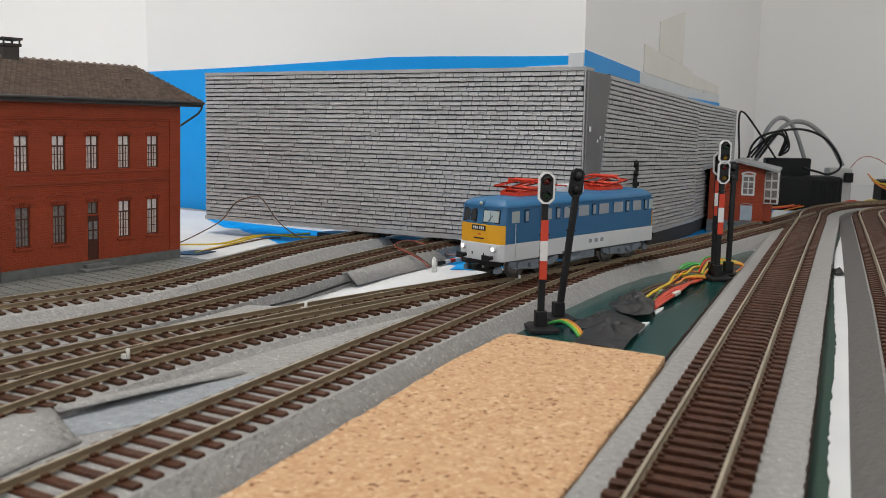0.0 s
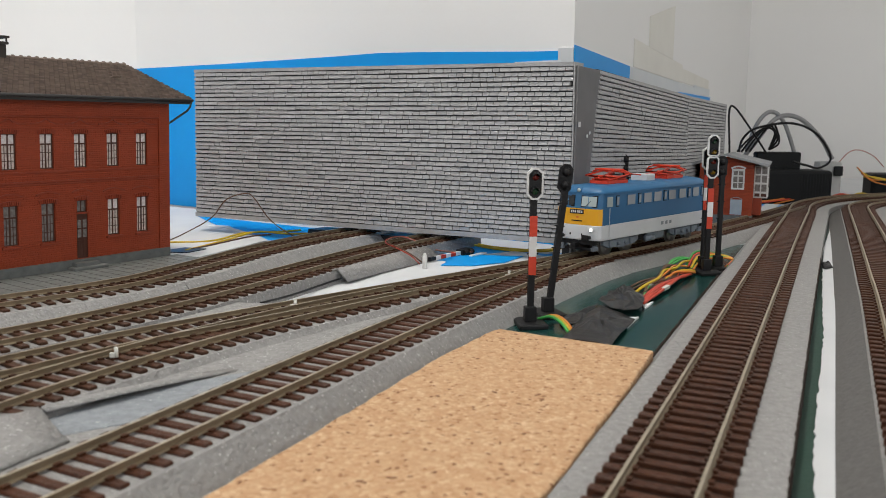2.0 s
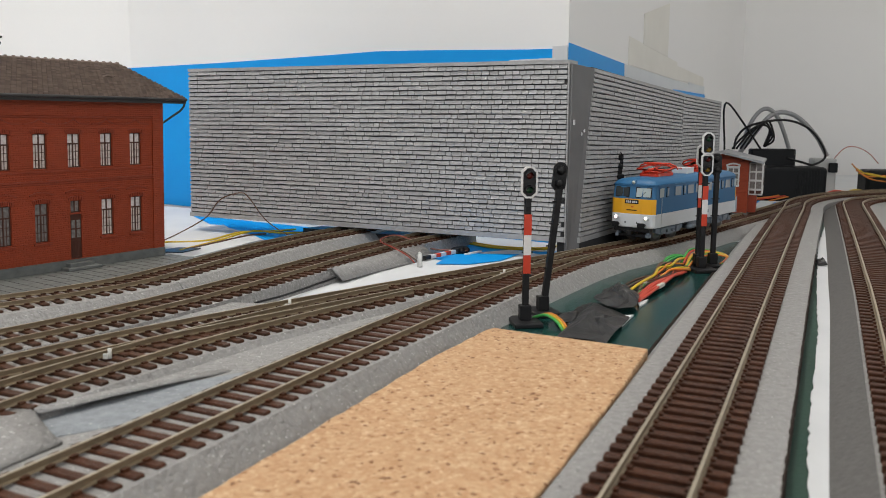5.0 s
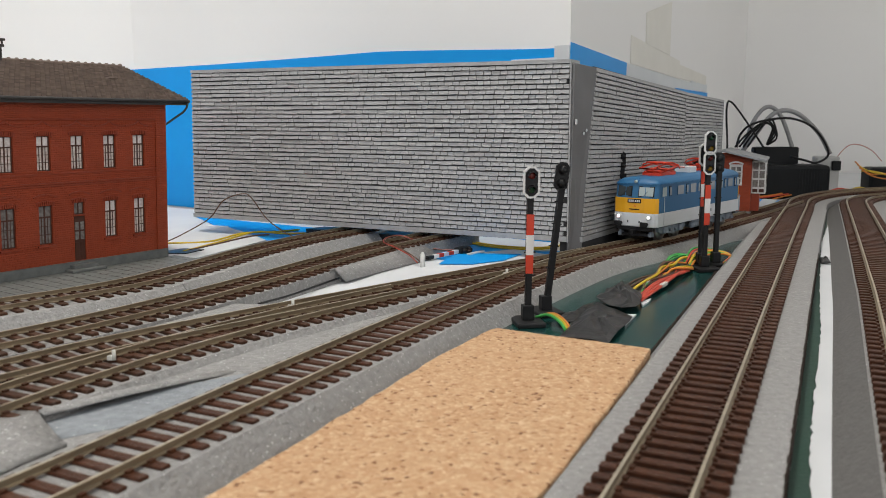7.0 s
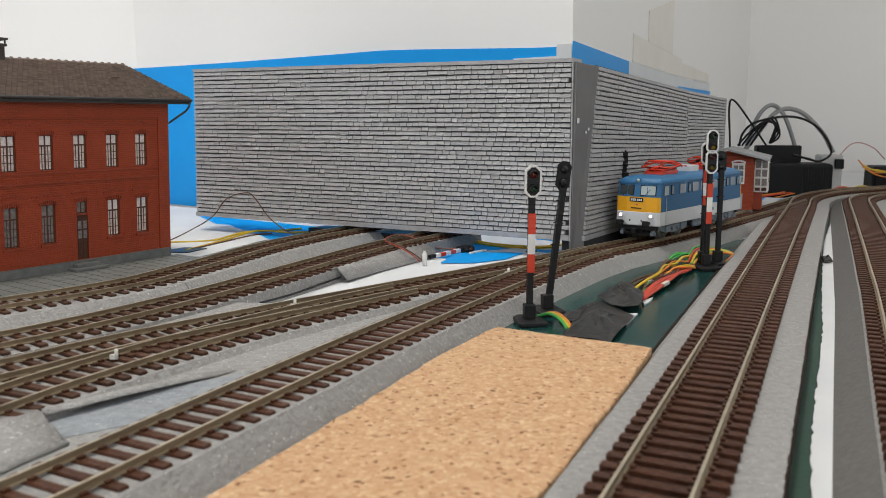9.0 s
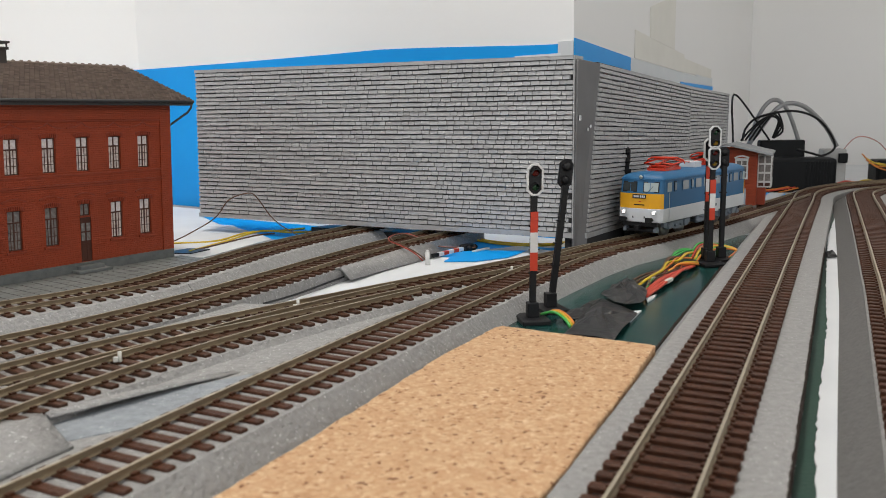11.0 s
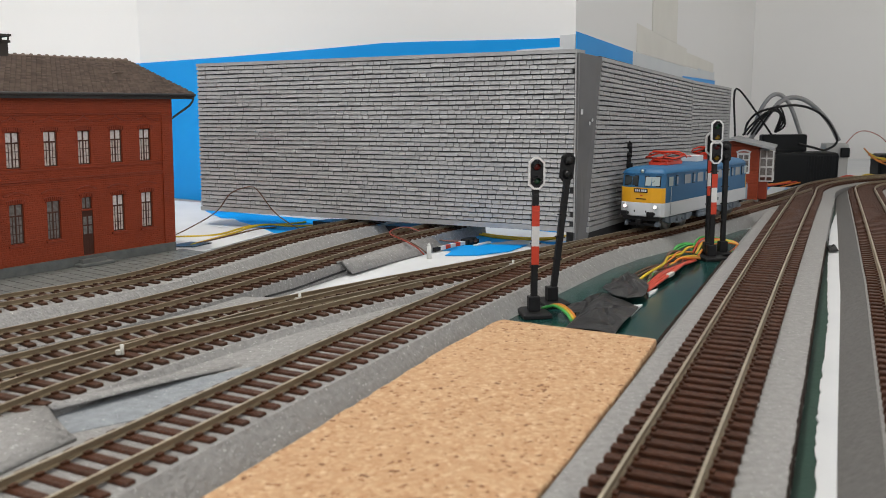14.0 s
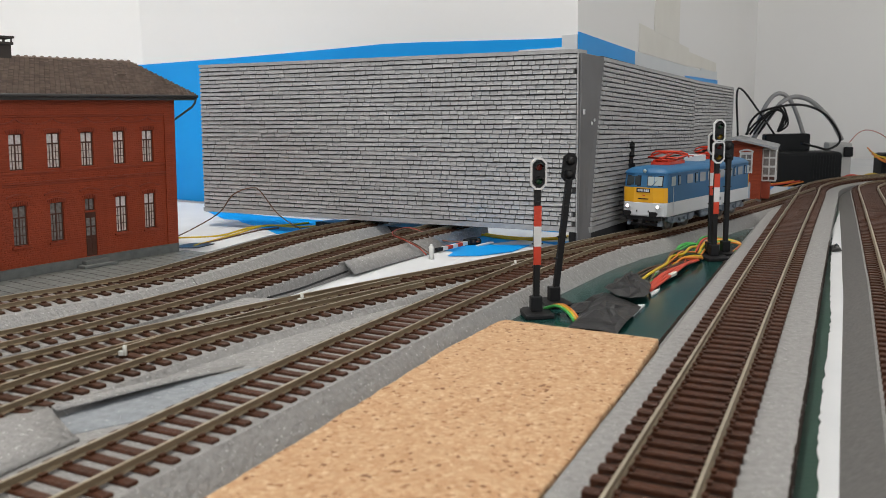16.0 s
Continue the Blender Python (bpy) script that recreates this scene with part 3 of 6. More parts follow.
def block_wall(name, origin, angle, length, top0, top1, rows, label, loose_from=9.0, lead=0.0, seed=1, thick=0.016, merge=0.9, footing=False):
    """A cast wall: back board, bottom strip, courses of proud blocks, cap. lead: how much its start leans along at the top."""
    t = thing(name, pose(*origin, 0, 0, math.degrees(angle)), label, "wall", kind="structure")
    r = random.Random(seed)
    z0 = 0.0042
    lean = lambda z: lead * z / top0
    ring = lambda y: [(0, y, 0), (length, y, 0), (length, y, top1), (lean(top0), y, top0)]
    part("backing_board", Build().loft([ring(0.0009), ring(thick)]).add([], []), MORTAR, t)
    b = Build()
    n = 24
    top = lambda s: top0 + (top1 - top0) * s / length
    zc = z0 + rows * PITCH
    stretch = lambda s: (top(s) - 0.0024) / zc   # the courses fan out a little with the wall's height
    for i in range(n):
        s0, s1 = lean(zc) + (length - lean(zc)) * i / n, lean(zc) + (length - lean(zc)) * (i + 1) / n
        b.loft([[(s0, y, zc * stretch(s0)), (s1, y, zc * stretch(s1)), (s1, y, top(s1)), (s0, y, top(s0))] for y in (0.0008, -0.0011)])
    b.f = [q[::-1] for q in b.f]
    part("cap_strip", b, STONE, t, "plain grey cap strip")
    if footing:
        part("footing", Build().box(0.0, length, 0.0004, thick - 0.001, TABLE, -0.0002), MORTAR, t, "dark footing on the table")
    part("end_strip", Build().box(length + 0.0001, length + 0.0009, -0.0008, thick, 0.0, top1), STONE, t, "plain grey end of the cast wall")
    b = Build().loft([[(0, y, 0.0004), (length, y, 0.0004), (length, y, z0 - 0.0004), (0, y, z0 - 0.0004)] for y in (0.0008, -0.0012)])
    b.f = [q[::-1] for q in b.f]
    part("base_strip", b, STONE, t, "speckled grey base strip")
    loose = [[block_mesh(w - 0.00010, PITCH - 0.00056, 50 + 7 * i + k).mesh("block", STONE) for k in range(5)] for i, w in enumerate(WIDTHS)]
    rest = Build()
    for row in range(rows):
        z = z0 + row * PITCH
        s = lean(z) + 0.0004
        first = True
        while s < length - 0.003:
            i = r.randrange(4)
            w = WIDTHS[i]
            if first and row % 2:
                w = 0.0033
            first = False
            if r.random() < merge * max(0.0, 1 - s / (0.75 * length)):   # worn stretch where the upright joints have filled up
                w *= r.choice((2, 2, 3))
            wob = 0.00014 * math.sin(s * 60 + row * 1.7) + 0.00006 * math.sin(s * 210 + row * 0.9) + r.uniform(-0.00005, 0.00005)
            if s + w > length - 0.0015:
                w = length - s
            if s > loose_from and w == WIDTHS[i]:
                o = new("block", loose[i][r.randrange(5)])
                o.parent = t
                o.location, o.scale = (s, 0.0, (z + wob) * stretch(s)), (1, 1, stretch(s))
            else:
                q = block_mesh(w - 0.00010, PITCH - 0.00056, r.randrange(10 ** 6))
                rest.add([(x + s, y, (zz + z + wob) * stretch(x + s)) for x, y, zz in q.v], q.f)
            s += w
    ob = part("block_courses", rest, STONE_J, t)
    tagged(ob, kind="stuff")
    return t


A1 = math.atan2(-0.4777, 0.8786)
block_wall("cast_block_wall", (-0.2050, 0.6815, 0.001), A1, 0.3295, 0.1212, 0.1172, 35, "long grey cast stone block wall standing across the tracks", loose_from=0.276, lead=0.005, seed=11)
block_wall("cast_block_wall", (0.0942, 0.5281, 0.000), math.atan2(0.1772, 0.1190), 0.2157, 0.1150, 0.1040, 34, "grey cast stone block wall beside the curved track", lead=0.0183, seed=12, merge=1.3, footing=True)
block_wall("cast_block_wall", (0.2140, 0.7078, 0.000), math.atan2(0.1551, 0.0880), 0.1783, 0.1040, 0.1010, 32, "far grey cast stone block wall", seed=13, merge=1.3, footing=True)
b = Build().loft([[(0.0843, 0.5248, TABLE), (0.0854, 0.5232, TABLE), (0.0946, 0.5278, TABLE), (0.0934, 0.5292, TABLE)],
                  [(0.0857, 0.5242, 0.1160), (0.0872, 0.5230, 0.1160), (0.1062, 0.5440, 0.1140), (0.1047, 0.5454, 0.1140)]])
tagged(part("corner_board", b, PLAINGREY, bevel=0.0005), "plain dark grey foam board between the block walls", "board")
for k, (u, z, w) in enumerate(((0.1, 0.079, 0.0014), (0.55, 0.0715, 0.0009), (0.7, 0.0735, 0.0009))):
    x, y = 0.0872 + 0.0140 * u, 0.5232 + 0.0150 * u
    q = Build().box(-w, w, -0.0004, 0.0002, -w * 1.2, w * 1.2)
    o = tagged(part("paint_chip", q, PAPER, bevel=0.0003), "small white chip in grey paint", "paint chip")
    o.matrix_basis = Matrix.Translation((x + 0.0004, y - 0.0003, z)) @ Matrix.Rotation(math.atan2(0.0172, 0.0120), 4, "Z") @ Matrix.Rotation(0.5 * k, 4, "Y")

# ---------------------------------------------------------------- station house
BRICK = brick_mat("red_moulded_brick", (0.40, 0.056, 0.014), (0.86, 0.90, 0.92), 0.0031, 0.00125)
BRICK_P = mat("plain_red_brick_plastic", (0.30, 0.043, 0.014), 0.5, second=(0.24, 0.034, 0.011), scale=300, bump=0.3)
PLINTH = mat("grey_plastic_plinth", (0.165, 0.175, 0.168), 0.6, second=(0.105, 0.113, 0.108), scale=200, bump=0.3)
FRAME = mat("dark_brown_window_frame", (0.085, 0.030, 0.018), 0.5, scale=300)
DOOR = mat("brown_wooden_door", (0.07, 0.02, 0.010), 0.5, scale=300)
CURTAIN = mat("white_curtain_print", (0.86, 0.83, 0.82), 0.5, second=(0.68, 0.62, 0.60), scale=700, mix=0.3)
NET = mat("pinkish_net_curtain_print", (0.84, 0.78, 0.74), 0.4, second=(0.48, 0.40, 0.35), scale=520, mix=0.4)
DIMPANE = mat("dull_grey_glazing", (0.30, 0.29, 0.28), 0.2, second=(0.13, 0.11, 0.1), scale=500)
TILE = mat("dark_grey_brown_roof_tile", (0.215, 0.163, 0.135), 0.7, second=(0.130, 0.098, 0.082), scale=260, mix=0.6, bump=0.4, island=0.2, spec=0.25)
TILE_P = mat("dark_roof_underside", (0.05, 0.042, 0.038), 0.7, scale=200)
ZINC = mat("dark_zinc_gutter", (0.05, 0.048, 0.048), 0.45, 0.2, scale=200)

HOUSE_L, HOUSE_D, EAVE = 0.1795, 0.130, 0.0937
house = thing("station_house", pose(-0.1820, 0.5383, 0.0, 0, 0, math.degrees(math.atan2(0.806, 0.591))),
              "two-storey red brick model station with a tiled roof", "building")
BAYS = [0.0193, 0.0396, 0.0608, 0.0816, 0.1033]
BAYS_L = [0.1290, 0.1480, 0.1650]
holes = []
for c in BAYS + BAYS_L:
    holes.append((-c - 0.0042, -c + 0.0040, 0.0520, 0.0722, "w"))
    if c != BAYS[2]:
        holes.append((-c - 0.0042, -c + 0.0040, 0.0092, 0.0318, "w"))
c = BAYS[2]
holes.append((-c - 0.0036, -c + 0.0036, -0.0030, 0.0240, "d"))
holes.append((-c - 0.0033, -c + 0.0033, 0.0250, 0.0322, "t"))


def pierced(b, x0, x1, z0, z1, y0, y1, holes):
    xs = sorted({x0, x1, *[h[0] for h in holes], *[h[1] for h in holes]})
    zs = sorted({z0, z1, *[h[2] for h in holes], *[h[3] for h in holes]})
    solid = [[not any(h[0] < (xs[i] + xs[i + 1]) / 2 < h[1] and h[2] < (zs[k] + zs[k + 1]) / 2 < h[3] for h in holes) for k in range(len(zs) - 1)] for i in range(len(xs) - 1)]
    for i in range(len(xs) - 1):
        for k in range(len(zs) - 1):
            if not solid[i][k]:
                continue
            a, c, d, e = xs[i], xs[i + 1], zs[k], zs[k + 1]
            b.add([(a, y0, d), (c, y0, d), (c, y0, e), (a, y0, e)], [(0, 1, 2, 3)])
            b.add([(a, y1, d), (a, y1, e), (c, y1, e), (c, y1, d)], [(0, 1, 2, 3)])
            for di, dk, q in ((-1, 0, [(a, y0, d), (a, y0, e), (a, y1, e), (a, y1, d)]), (1, 0, [(c, y0, d), (c, y1, d), (c, y1, e), (c, y0, e)]),
                              (0, -1, [(a, y0, d), (a, y1, d), (c, y1, d), (c, y0, d)]), (0, 1, [(a, y0, e), (c, y0, e), (c, y1, e), (a, y1, e)])):
                ii, kk = i + di, k + dk
                if not (0 <= ii < len(solid) and 0 <= kk < len(solid[0])) or not solid[ii][kk]:
                    b.add(q, [(0, 1, 2, 3)])


b = Build()
pierced(b, -HOUSE_L, 0.0, -0.0032, EAVE, 0.0, 0.0026, holes)
part("front_wall", b, BRICK, house)
b = Build().box(-0.0026, 0.0, 0.0027, HOUSE_D, -0.0032, EAVE).box(-HOUSE_L, -HOUSE_L + 0.0026, 0.0027, HOUSE_D, -0.0032, EAVE)
b.box(-HOUSE_L + 0.0027, -0.0027, HOUSE_D - 0.0026, HOUSE_D, -0.0032, EAVE)
part("rear_wall", b, BRICK, house)
part("plinth", Build().box(-HOUSE_L - 0.001, 0.001, -0.001, HOUSE_D + 0.001, TABLE, -0.0033), PLINTH, house, "grey plastic plinth", 0.0004)
part("pavement", Build().box(-HOUSE_L - 0.02, 0.006, -0.0480, -0.0011, TABLE, -0.0092), PLINTH, house, "grey plastic pavement with slab joints", 0.0004)
for k in range(26):
    x = 0.0055 - k * 0.0075
    for ya, yb in ((-0.0135, -0.0014), (-0.0255, -0.0140), (-0.0365, -0.0260), (-0.0475, -0.0370)):
        part("pavement_slab", Build().box(x - 0.0069, x, ya, yb, -0.0094, -0.0088), PLINTH, house)
for a, d in ((0.0078, 0.0062), (0.0110, 0.0100)):
    part("door_step", Build().box(-c - a, -c + a, -d, -0.0011, -0.0088, -0.0088 + (0.0040 if a < 0.009 else 0.0018)), PLINTH, house, bevel=0.0004)
# corner pilasters, string courses and frieze
part("pilaster", Build().box(-0.0072, 0.0007, -0.0009, 0.0, -0.0032, EAVE - 0.001), BRICK, house)
part("pilaster", Build().box(-0.1225, -0.1130, -0.0011, 0.0, -0.0032, EAVE - 0.001), BRICK, house)
part("frieze", Build().box(-0.1130, -0.0072, -0.0008, 0.0, 0.0828, EAVE - 0.0006), BRICK, house)
for z, h, d in ((0.0497, 0.0010, 0.0010), (0.0440, 0.0011, 0.0012), (0.0427, 0.0010, 0.0006), (0.0815, 0.0009, 0.0010)):
    part("string_course", Build().box(-0.1130, -0.0072, -d, 0.0, z, z + h), BRICK_P, house, bevel=0.0002)


def arch(b, cx, z, w, rise, depth, band, n=9):
    """Segmental arch band over an opening."""
    secs = []
    for i in range(n + 1):
        u = -1 + 2 * i / n
        lo = (cx + u * w, z + rise * (1 - u * u))
        hi = (cx + u * (w + band * 0.35), lo[1] + band)
        secs.append([(lo[0], 0.0, lo[1]), (lo[0], -depth, lo[1]), (hi[0], -depth, hi[1]), (hi[0], 0.0, hi[1])])
    return b.loft(secs)


for x0, x1, z0, z1, kind in holes:
    cx, w = (x0 + x1) / 2, (x1 - x0) / 2
    if kind != "d":
        ar = arch(Build(), cx, z1 - 0.0004, w + 0.0009, 0.0009, 0.0007, 0.0024)
        part("window_arch", ar, BRICK_P, house)
        for k in range(8):
            u = (k - 3.5) / 4 * (w + 0.0009)
            zk = z1 - 0.0004 + 0.0009 * (1 - (u / (w + 0.0009)) ** 2)
            part("arch_brick", Build().box(cx + u - 0.00038, cx + u + 0.00038, -0.0014, -0.0006, zk + 0.0002, zk + 0.0022), BRICK_P, house)
        if z0 < 0.03:
            hood = arch(Build(), cx, z1 + 0.0046, w + 0.0030, 0.0016, 0.0010, 0.0008, 8)
        else:   # pointed hood with swept shoulders
            prof = ((-1.35, 0.0), (-0.8, 0.0002), (-0.35, 0.0012), (0.0, 0.0030), (0.35, 0.0012), (0.8, 0.0002), (1.35, 0.0))
            hood = Build().loft([[(cx + u * (w + 0.003), y, z1 + 0.0052 + zz), (cx + u * (w + 0.003), y - 0.0010, z1 + 0.0052 + zz), (cx + u * (w + 0.003), y - 0.0010, z1 + 0.0060 + zz),
                                  (cx + u * (w + 0.003), y, z1 + 0.0060 + zz)] for y in (0.0,) for u, zz in prof])
        part("hood_mould", hood, BRICK_P, house)
        if z0 < 0.03 and kind == "w":
            part("window_sill", Build().box(x0 - 0.0014, x1 + 0.0014, -0.0014, 0.0, z0 - 0.0018, z0 - 0.0004), BRICK_P, house, bevel=0.0002)
    if kind == "d":
        dr = part("door", Build().box(x0, x1, 0.0007, 0.0020, z0, z1), DOOR, house, "brown panelled wooden door")
        for sx in (-1, 1):
            part("door_panel", Build().box(cx + sx * 0.0017 - 0.0012, cx + sx * 0.0017 + 0.0012, 0.0004, 0.0007, z0 + 0.0015, z0 + 0.0110), DOOR, dr, bevel=0.0002)
            for k in range(2):
                z = z0 + 0.0128 + k * 0.0058
                part("door_pane", Build().box(cx + sx * 0.0017 - 0.0011, cx + sx * 0.0017 + 0.0011, 0.0003, 0.0007, z, z + 0.0048), DIMPANE, dr)
        part("lintel", Build().box(x0 - 0.0004, x1 + 0.0004, -0.0004, 0.0010, z1, z1 + 0.0010), BRICK_P, house)
        continue
    y, t = 0.0014, 0.0006
    win = part("window", Build().box(x0, x0 + t, y, y + 0.0006, z0, z1).box(x1 - t, x1, y, y + 0.0006, z0, z1)
               .box(x0 + t, x1 - t, y, y + 0.0006, z0, z0 + t).box(x0 + t, x1 - t, y, y + 0.0006, z1 - t * 0.7, z1), FRAME, house)
    bars = Build()
    tz = z0 + t
    if kind == "w":
        tz = z0 + (z1 - z0) * 0.68
        bars.box(cx - 0.00036, cx + 0.00036, y, y + 0.0005, z0 + t, z1 - t * 0.7)
        bars.box(x0 + t, x1 - t, y - 0.0002, y + 0.0004, tz, tz + 0.0009)
        for q in (-0.5, 0.5):
            bars.box(cx + q * w * 0.9 - 0.00017, cx + q * w * 0.9 + 0.00017, y + 0.0002, y + 0.0005, z0 + t, tz)
        for q in (0.36, 0.68):
            zb = z0 + (tz - z0) * q
            bars.box(x0 + t, x1 - t, y + 0.00025, y + 0.0005, zb - 0.00018, zb + 0.00018)
    else:
        bars.box(cx - 0.0003, cx + 0.0003, y, y + 0.0005, z0 + t, z1 - t * 0.7)
    part("glazing_bar", bars, FRAME, win)
    dim = z0 < 0.03 and -cx > 0.05
    if kind == "w":
        part("pane", Build().box(x0 + t, x1 - t, y + 0.0005, y + 0.0012, z0 + t, tz), DIMPANE if dim else NET, win, "dull grey pane" if dim else "pane backed by a net curtain")
    part("pane", Build().box(x0 + t, x1 - t, y + 0.0005, y + 0.0012, tz, z1 - t * 0.7), DIMPANE if dim or kind != "w" else CURTAIN, win, "dull grey pane" if dim else "pane backed by a white curtain")

# roof: boards, courses of tiles, ridge, verge, gutter, chimney
RX0, RX1 = -HOUSE_L - 0.012, 0.0135
RY0, RYM, RZ0, RZM = -0.0080, 0.0650, 0.0942, 0.1190
b = Build().loft([[(RX0, RY0, RZ0), (RX0, RYM, RZM), (RX0, HOUSE_D + 0.008, RZ0), (RX0, HOUSE_D + 0.006, RZ0 - 0.001), (RX0, RYM, RZM - 0.0024), (RX0, RY0 + 0.002, RZ0 - 0.001)],
                  [(RX1, RY0, RZ0), (RX1, RYM, RZM), (RX1, HOUSE_D + 0.008, RZ0), (RX1, HOUSE_D + 0.006, RZ0 - 0.001), (RX1, RYM, RZM - 0.0024), (RX1, RY0 + 0.002, RZ0 - 0.001)]])
roof = part("roof", b, TILE_P, house)
b = Build()
rows_n, tw = 25, 0.0031
dy, dzr = (RYM - RY0) / rows_n, (RZM - RZ0) / rows_n
for side in (0, 1):
    for k in range(rows_n):
        x = RX0 + (tw / 2 if k % 2 else 0)
        while x < RX1 - tw * 0.4:
            x1 = min(x + tw - 0.00025, RX1)
            y0, y1 = RY0 - 0.0004 + k * dy, RY0 + (k + 1) * dy
            z0, z1 = RZ0 + k * dzr, RZ0 + (k + 1) * dzr
            if side:
                y0, y1 = HOUSE_D - y0, HOUSE_D - y1
            h = 0.0013 + random.uniform(-0.00008, 0.00008)
            v = [(x, y0, z0 + 0.0001), (x1, y0, z0 + 0.0001), (x1, y1, z1), (x, y1, z1), (x + 0.0002, y0, z0 + h), (x1 - 0.0002, y0, z0 + h), (x1, y1, z1 + 0.00025), (x, y1, z1 + 0.00025)]
            f = [(4, 5, 6, 7), (0, 1, 5, 4), (1, 2, 6, 5), (3, 0, 4, 7)]
            b.add(v, [q[::-1] for q in f] if side else f)
            x += tw
tiles = tagged(part("roof_tiling", b, TILE, roof), kind="stuff")
rt = Build().loft([[(0, 0.0014 * math.cos(t), 0.0014 * math.sin(t)) for t in (math.pi * i / 6 for i in range(7))],
                   [(0.0040, 0.0016 * math.cos(t), 0.0015 * math.sin(t)) for t in (math.pi * i / 6 for i in range(7))],
                   [(0.0041, 0.0022 * math.cos(t), 0.0022 * math.sin(t)) for t in (math.pi * i / 6 for i in range(7))],
                   [(0.0052, 0.0022 * math.cos(t), 0.0022 * math.sin(t)) for t in (math.pi * i / 6 for i in range(7))]], True, False, False)
ridge_mesh = rt.mesh("ridge_tile", TILE)
for k in range(int((RX1 - RX0 - 0.001) / 0.0052)):
    o = new("ridge_tile", ridge_mesh.copy())
    o.parent = roof
    o.data.transform(Matrix.Translation((RX0 + k * 0.0052, RYM, RZM)))
vent = Build().loft([[(-0.022, 0.0300, 0.1076), (-0.014, 0.0300, 0.1076), (-0.014, 0.0340, 0.1085), (-0.022, 0.0340, 0.1085)],
                     [(-0.0205, 0.0285, 0.1090), (-0.0155, 0.0285, 0.1090), (-0.0155, 0.0340, 0.1094), (-0.0205, 0.0340, 0.1094)]])
part("roof_vent", vent, TILE, roof, bevel=0.0002)
part("gutter", Build().tube([(RX0, RY0 - 0.0007, RZ0 - 0.0006), (RX1, RY0 - 0.0007, RZ0 - 0.0006)], 0.0010, 8), ZINC, house)
part("fascia", Build().box(RX0, RX1, RY0 + 0.0006, RY0 + 0.0016, RZ0 - 0.0032, RZ0 - 0.0004), ZINC, house)
part("downpipe", Build().tube([(RX1 - 0.001, RY0 - 0.0007, RZ0 - 0.0012), (RX1 - 0.0012, RY0 + 0.0006, RZ0 - 0.0048), (RX1 - 0.0030, RY0 + 0.0015, RZ0 - 0.0075), (0.0026, 0.0004, 0.0792), (0.0014, 0.0016, 0.0770), (0.0013, 0.0018, -0.0030)], 0.0007, 8), ZINC, house)
part("downpipe", Build().tube([(-0.1180, -0.0020, 0.0900), (-0.1180, -0.0020, -0.0090)], 0.0007, 8), ZINC, house)
ch = part("chimney", Build().box(-0.0830, -0.0735, 0.0600, 0.0690, 0.1140, 0.1265), TILE_P, house, "dark brick chimney with an iron cap", 0.0003)
part("chimney_cap", Build().box(-0.0840, -0.0725, 0.0590, 0.0700, 0.1266, 0.1282).box(-0.0845, -0.0720, 0.0585, 0.0705, 0.1305, 0.1318)
     .box(-0.0835, -0.0827, 0.0595, 0.0603, 0.1282, 0.1305).box(-0.0738, -0.0730, 0.0595, 0.0603, 0.1282, 0.1305).box(-0.0835, -0.0827, 0.0687, 0.0695, 0.1282, 0.1305)
     .box(-0.0738, -0.0730, 0.0687, 0.0695, 0.1282, 0.1305).box(-0.0787, -0.0779, 0.0595, 0.0603, 0.1282, 0.1305), TILE_P, ch)
# shear along the front that fits the upright edges to the camera view
VIEW_SHEAR = Matrix(((1, 0, 0.045, 0), (0, 1, 0, 0), (0, 0, 1, 0), (0, 0, 0, 1)))
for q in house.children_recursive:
    q.data.transform(VIEW_SHEAR)
slab("foam_filling", [(-0.335, 0.055), (-0.155, 0.268), (-0.125, 0.305), (-0.088, 0.345), (-0.080, 0.372), (-0.100, 0.375), (-0.150, 0.300), (-0.345, 0.065)],
     TABLE + 0.0003, -0.0050, FOAM, "grey foam filling beside the yard track", "foam sheet")
# Black slab added under the wall: stands for shade and blocks light from behind.
slab("foam_packing", [(-0.1050, 0.6420), (0.0080, 0.5806), (0.0160, 0.5950), (-0.0920, 0.6560)], TABLE + 0.0022, -0.0042, BLACK, "black slab added for the shade under the block wall", "foam packing")
# Two thin black slabs at the wall feet, shade put into their colour.
slab("black_felt_strip", [(0.0660, 0.4955), (0.0938, 0.5222), (0.0990, 0.5330), (0.0850, 0.5330), (0.0600, 0.5120)], TABLE + 0.0018, TABLE + 0.0024, BLACK, "black slab added for shade under the corner of the block walls", "felt strip")
slab("black_felt_strip", [tuple(q) for q in offset(PATHS["loop"], 0.0155)[150:208]] + [(0.2140, 0.6850), (0.1560, 0.6200), (0.1000, 0.5420)], TABLE + 0.0020, TABLE + 0.0026, BLACK, "black slab added for shade between the block wall and the track", "felt strip")

# ---------------------------------------------------------------- electric locomotive
L_BLUE = mat("blue_loco_paint", (0.020, 0.125, 0.270), 0.48, second=(0.017, 0.11, 0.245), scale=60, spec=0.5)
L_WHITE = mat("pale_grey_loco_paint", (0.62, 0.64, 0.66), 0.4, second=(0.55, 0.57, 0.59), scale=80)
L_YELLOW = mat("yellow_loco_paint", (0.80, 0.40, 0.012), 0.4, second=(0.74, 0.36, 0.01), scale=80)
L_GREY = mat("grey_blue_bogie_plastic", (0.19, 0.225, 0.265), 0.5, second=(0.13, 0.155, 0.185), scale=300, bump=0.3)
L_DARK = mat("black_underframe", (0.011, 0.011, 0.012), 0.5, scale=200, spec=0.25)
L_RED = mat("red_pantograph_paint", (0.68, 0.050, 0.018), 0.4, second=(0.55, 0.035, 0.012), scale=200)
L_GLASS = mat("dark_cab_glazing", (0.045, 0.055, 0.06), 0.08, scale=40)
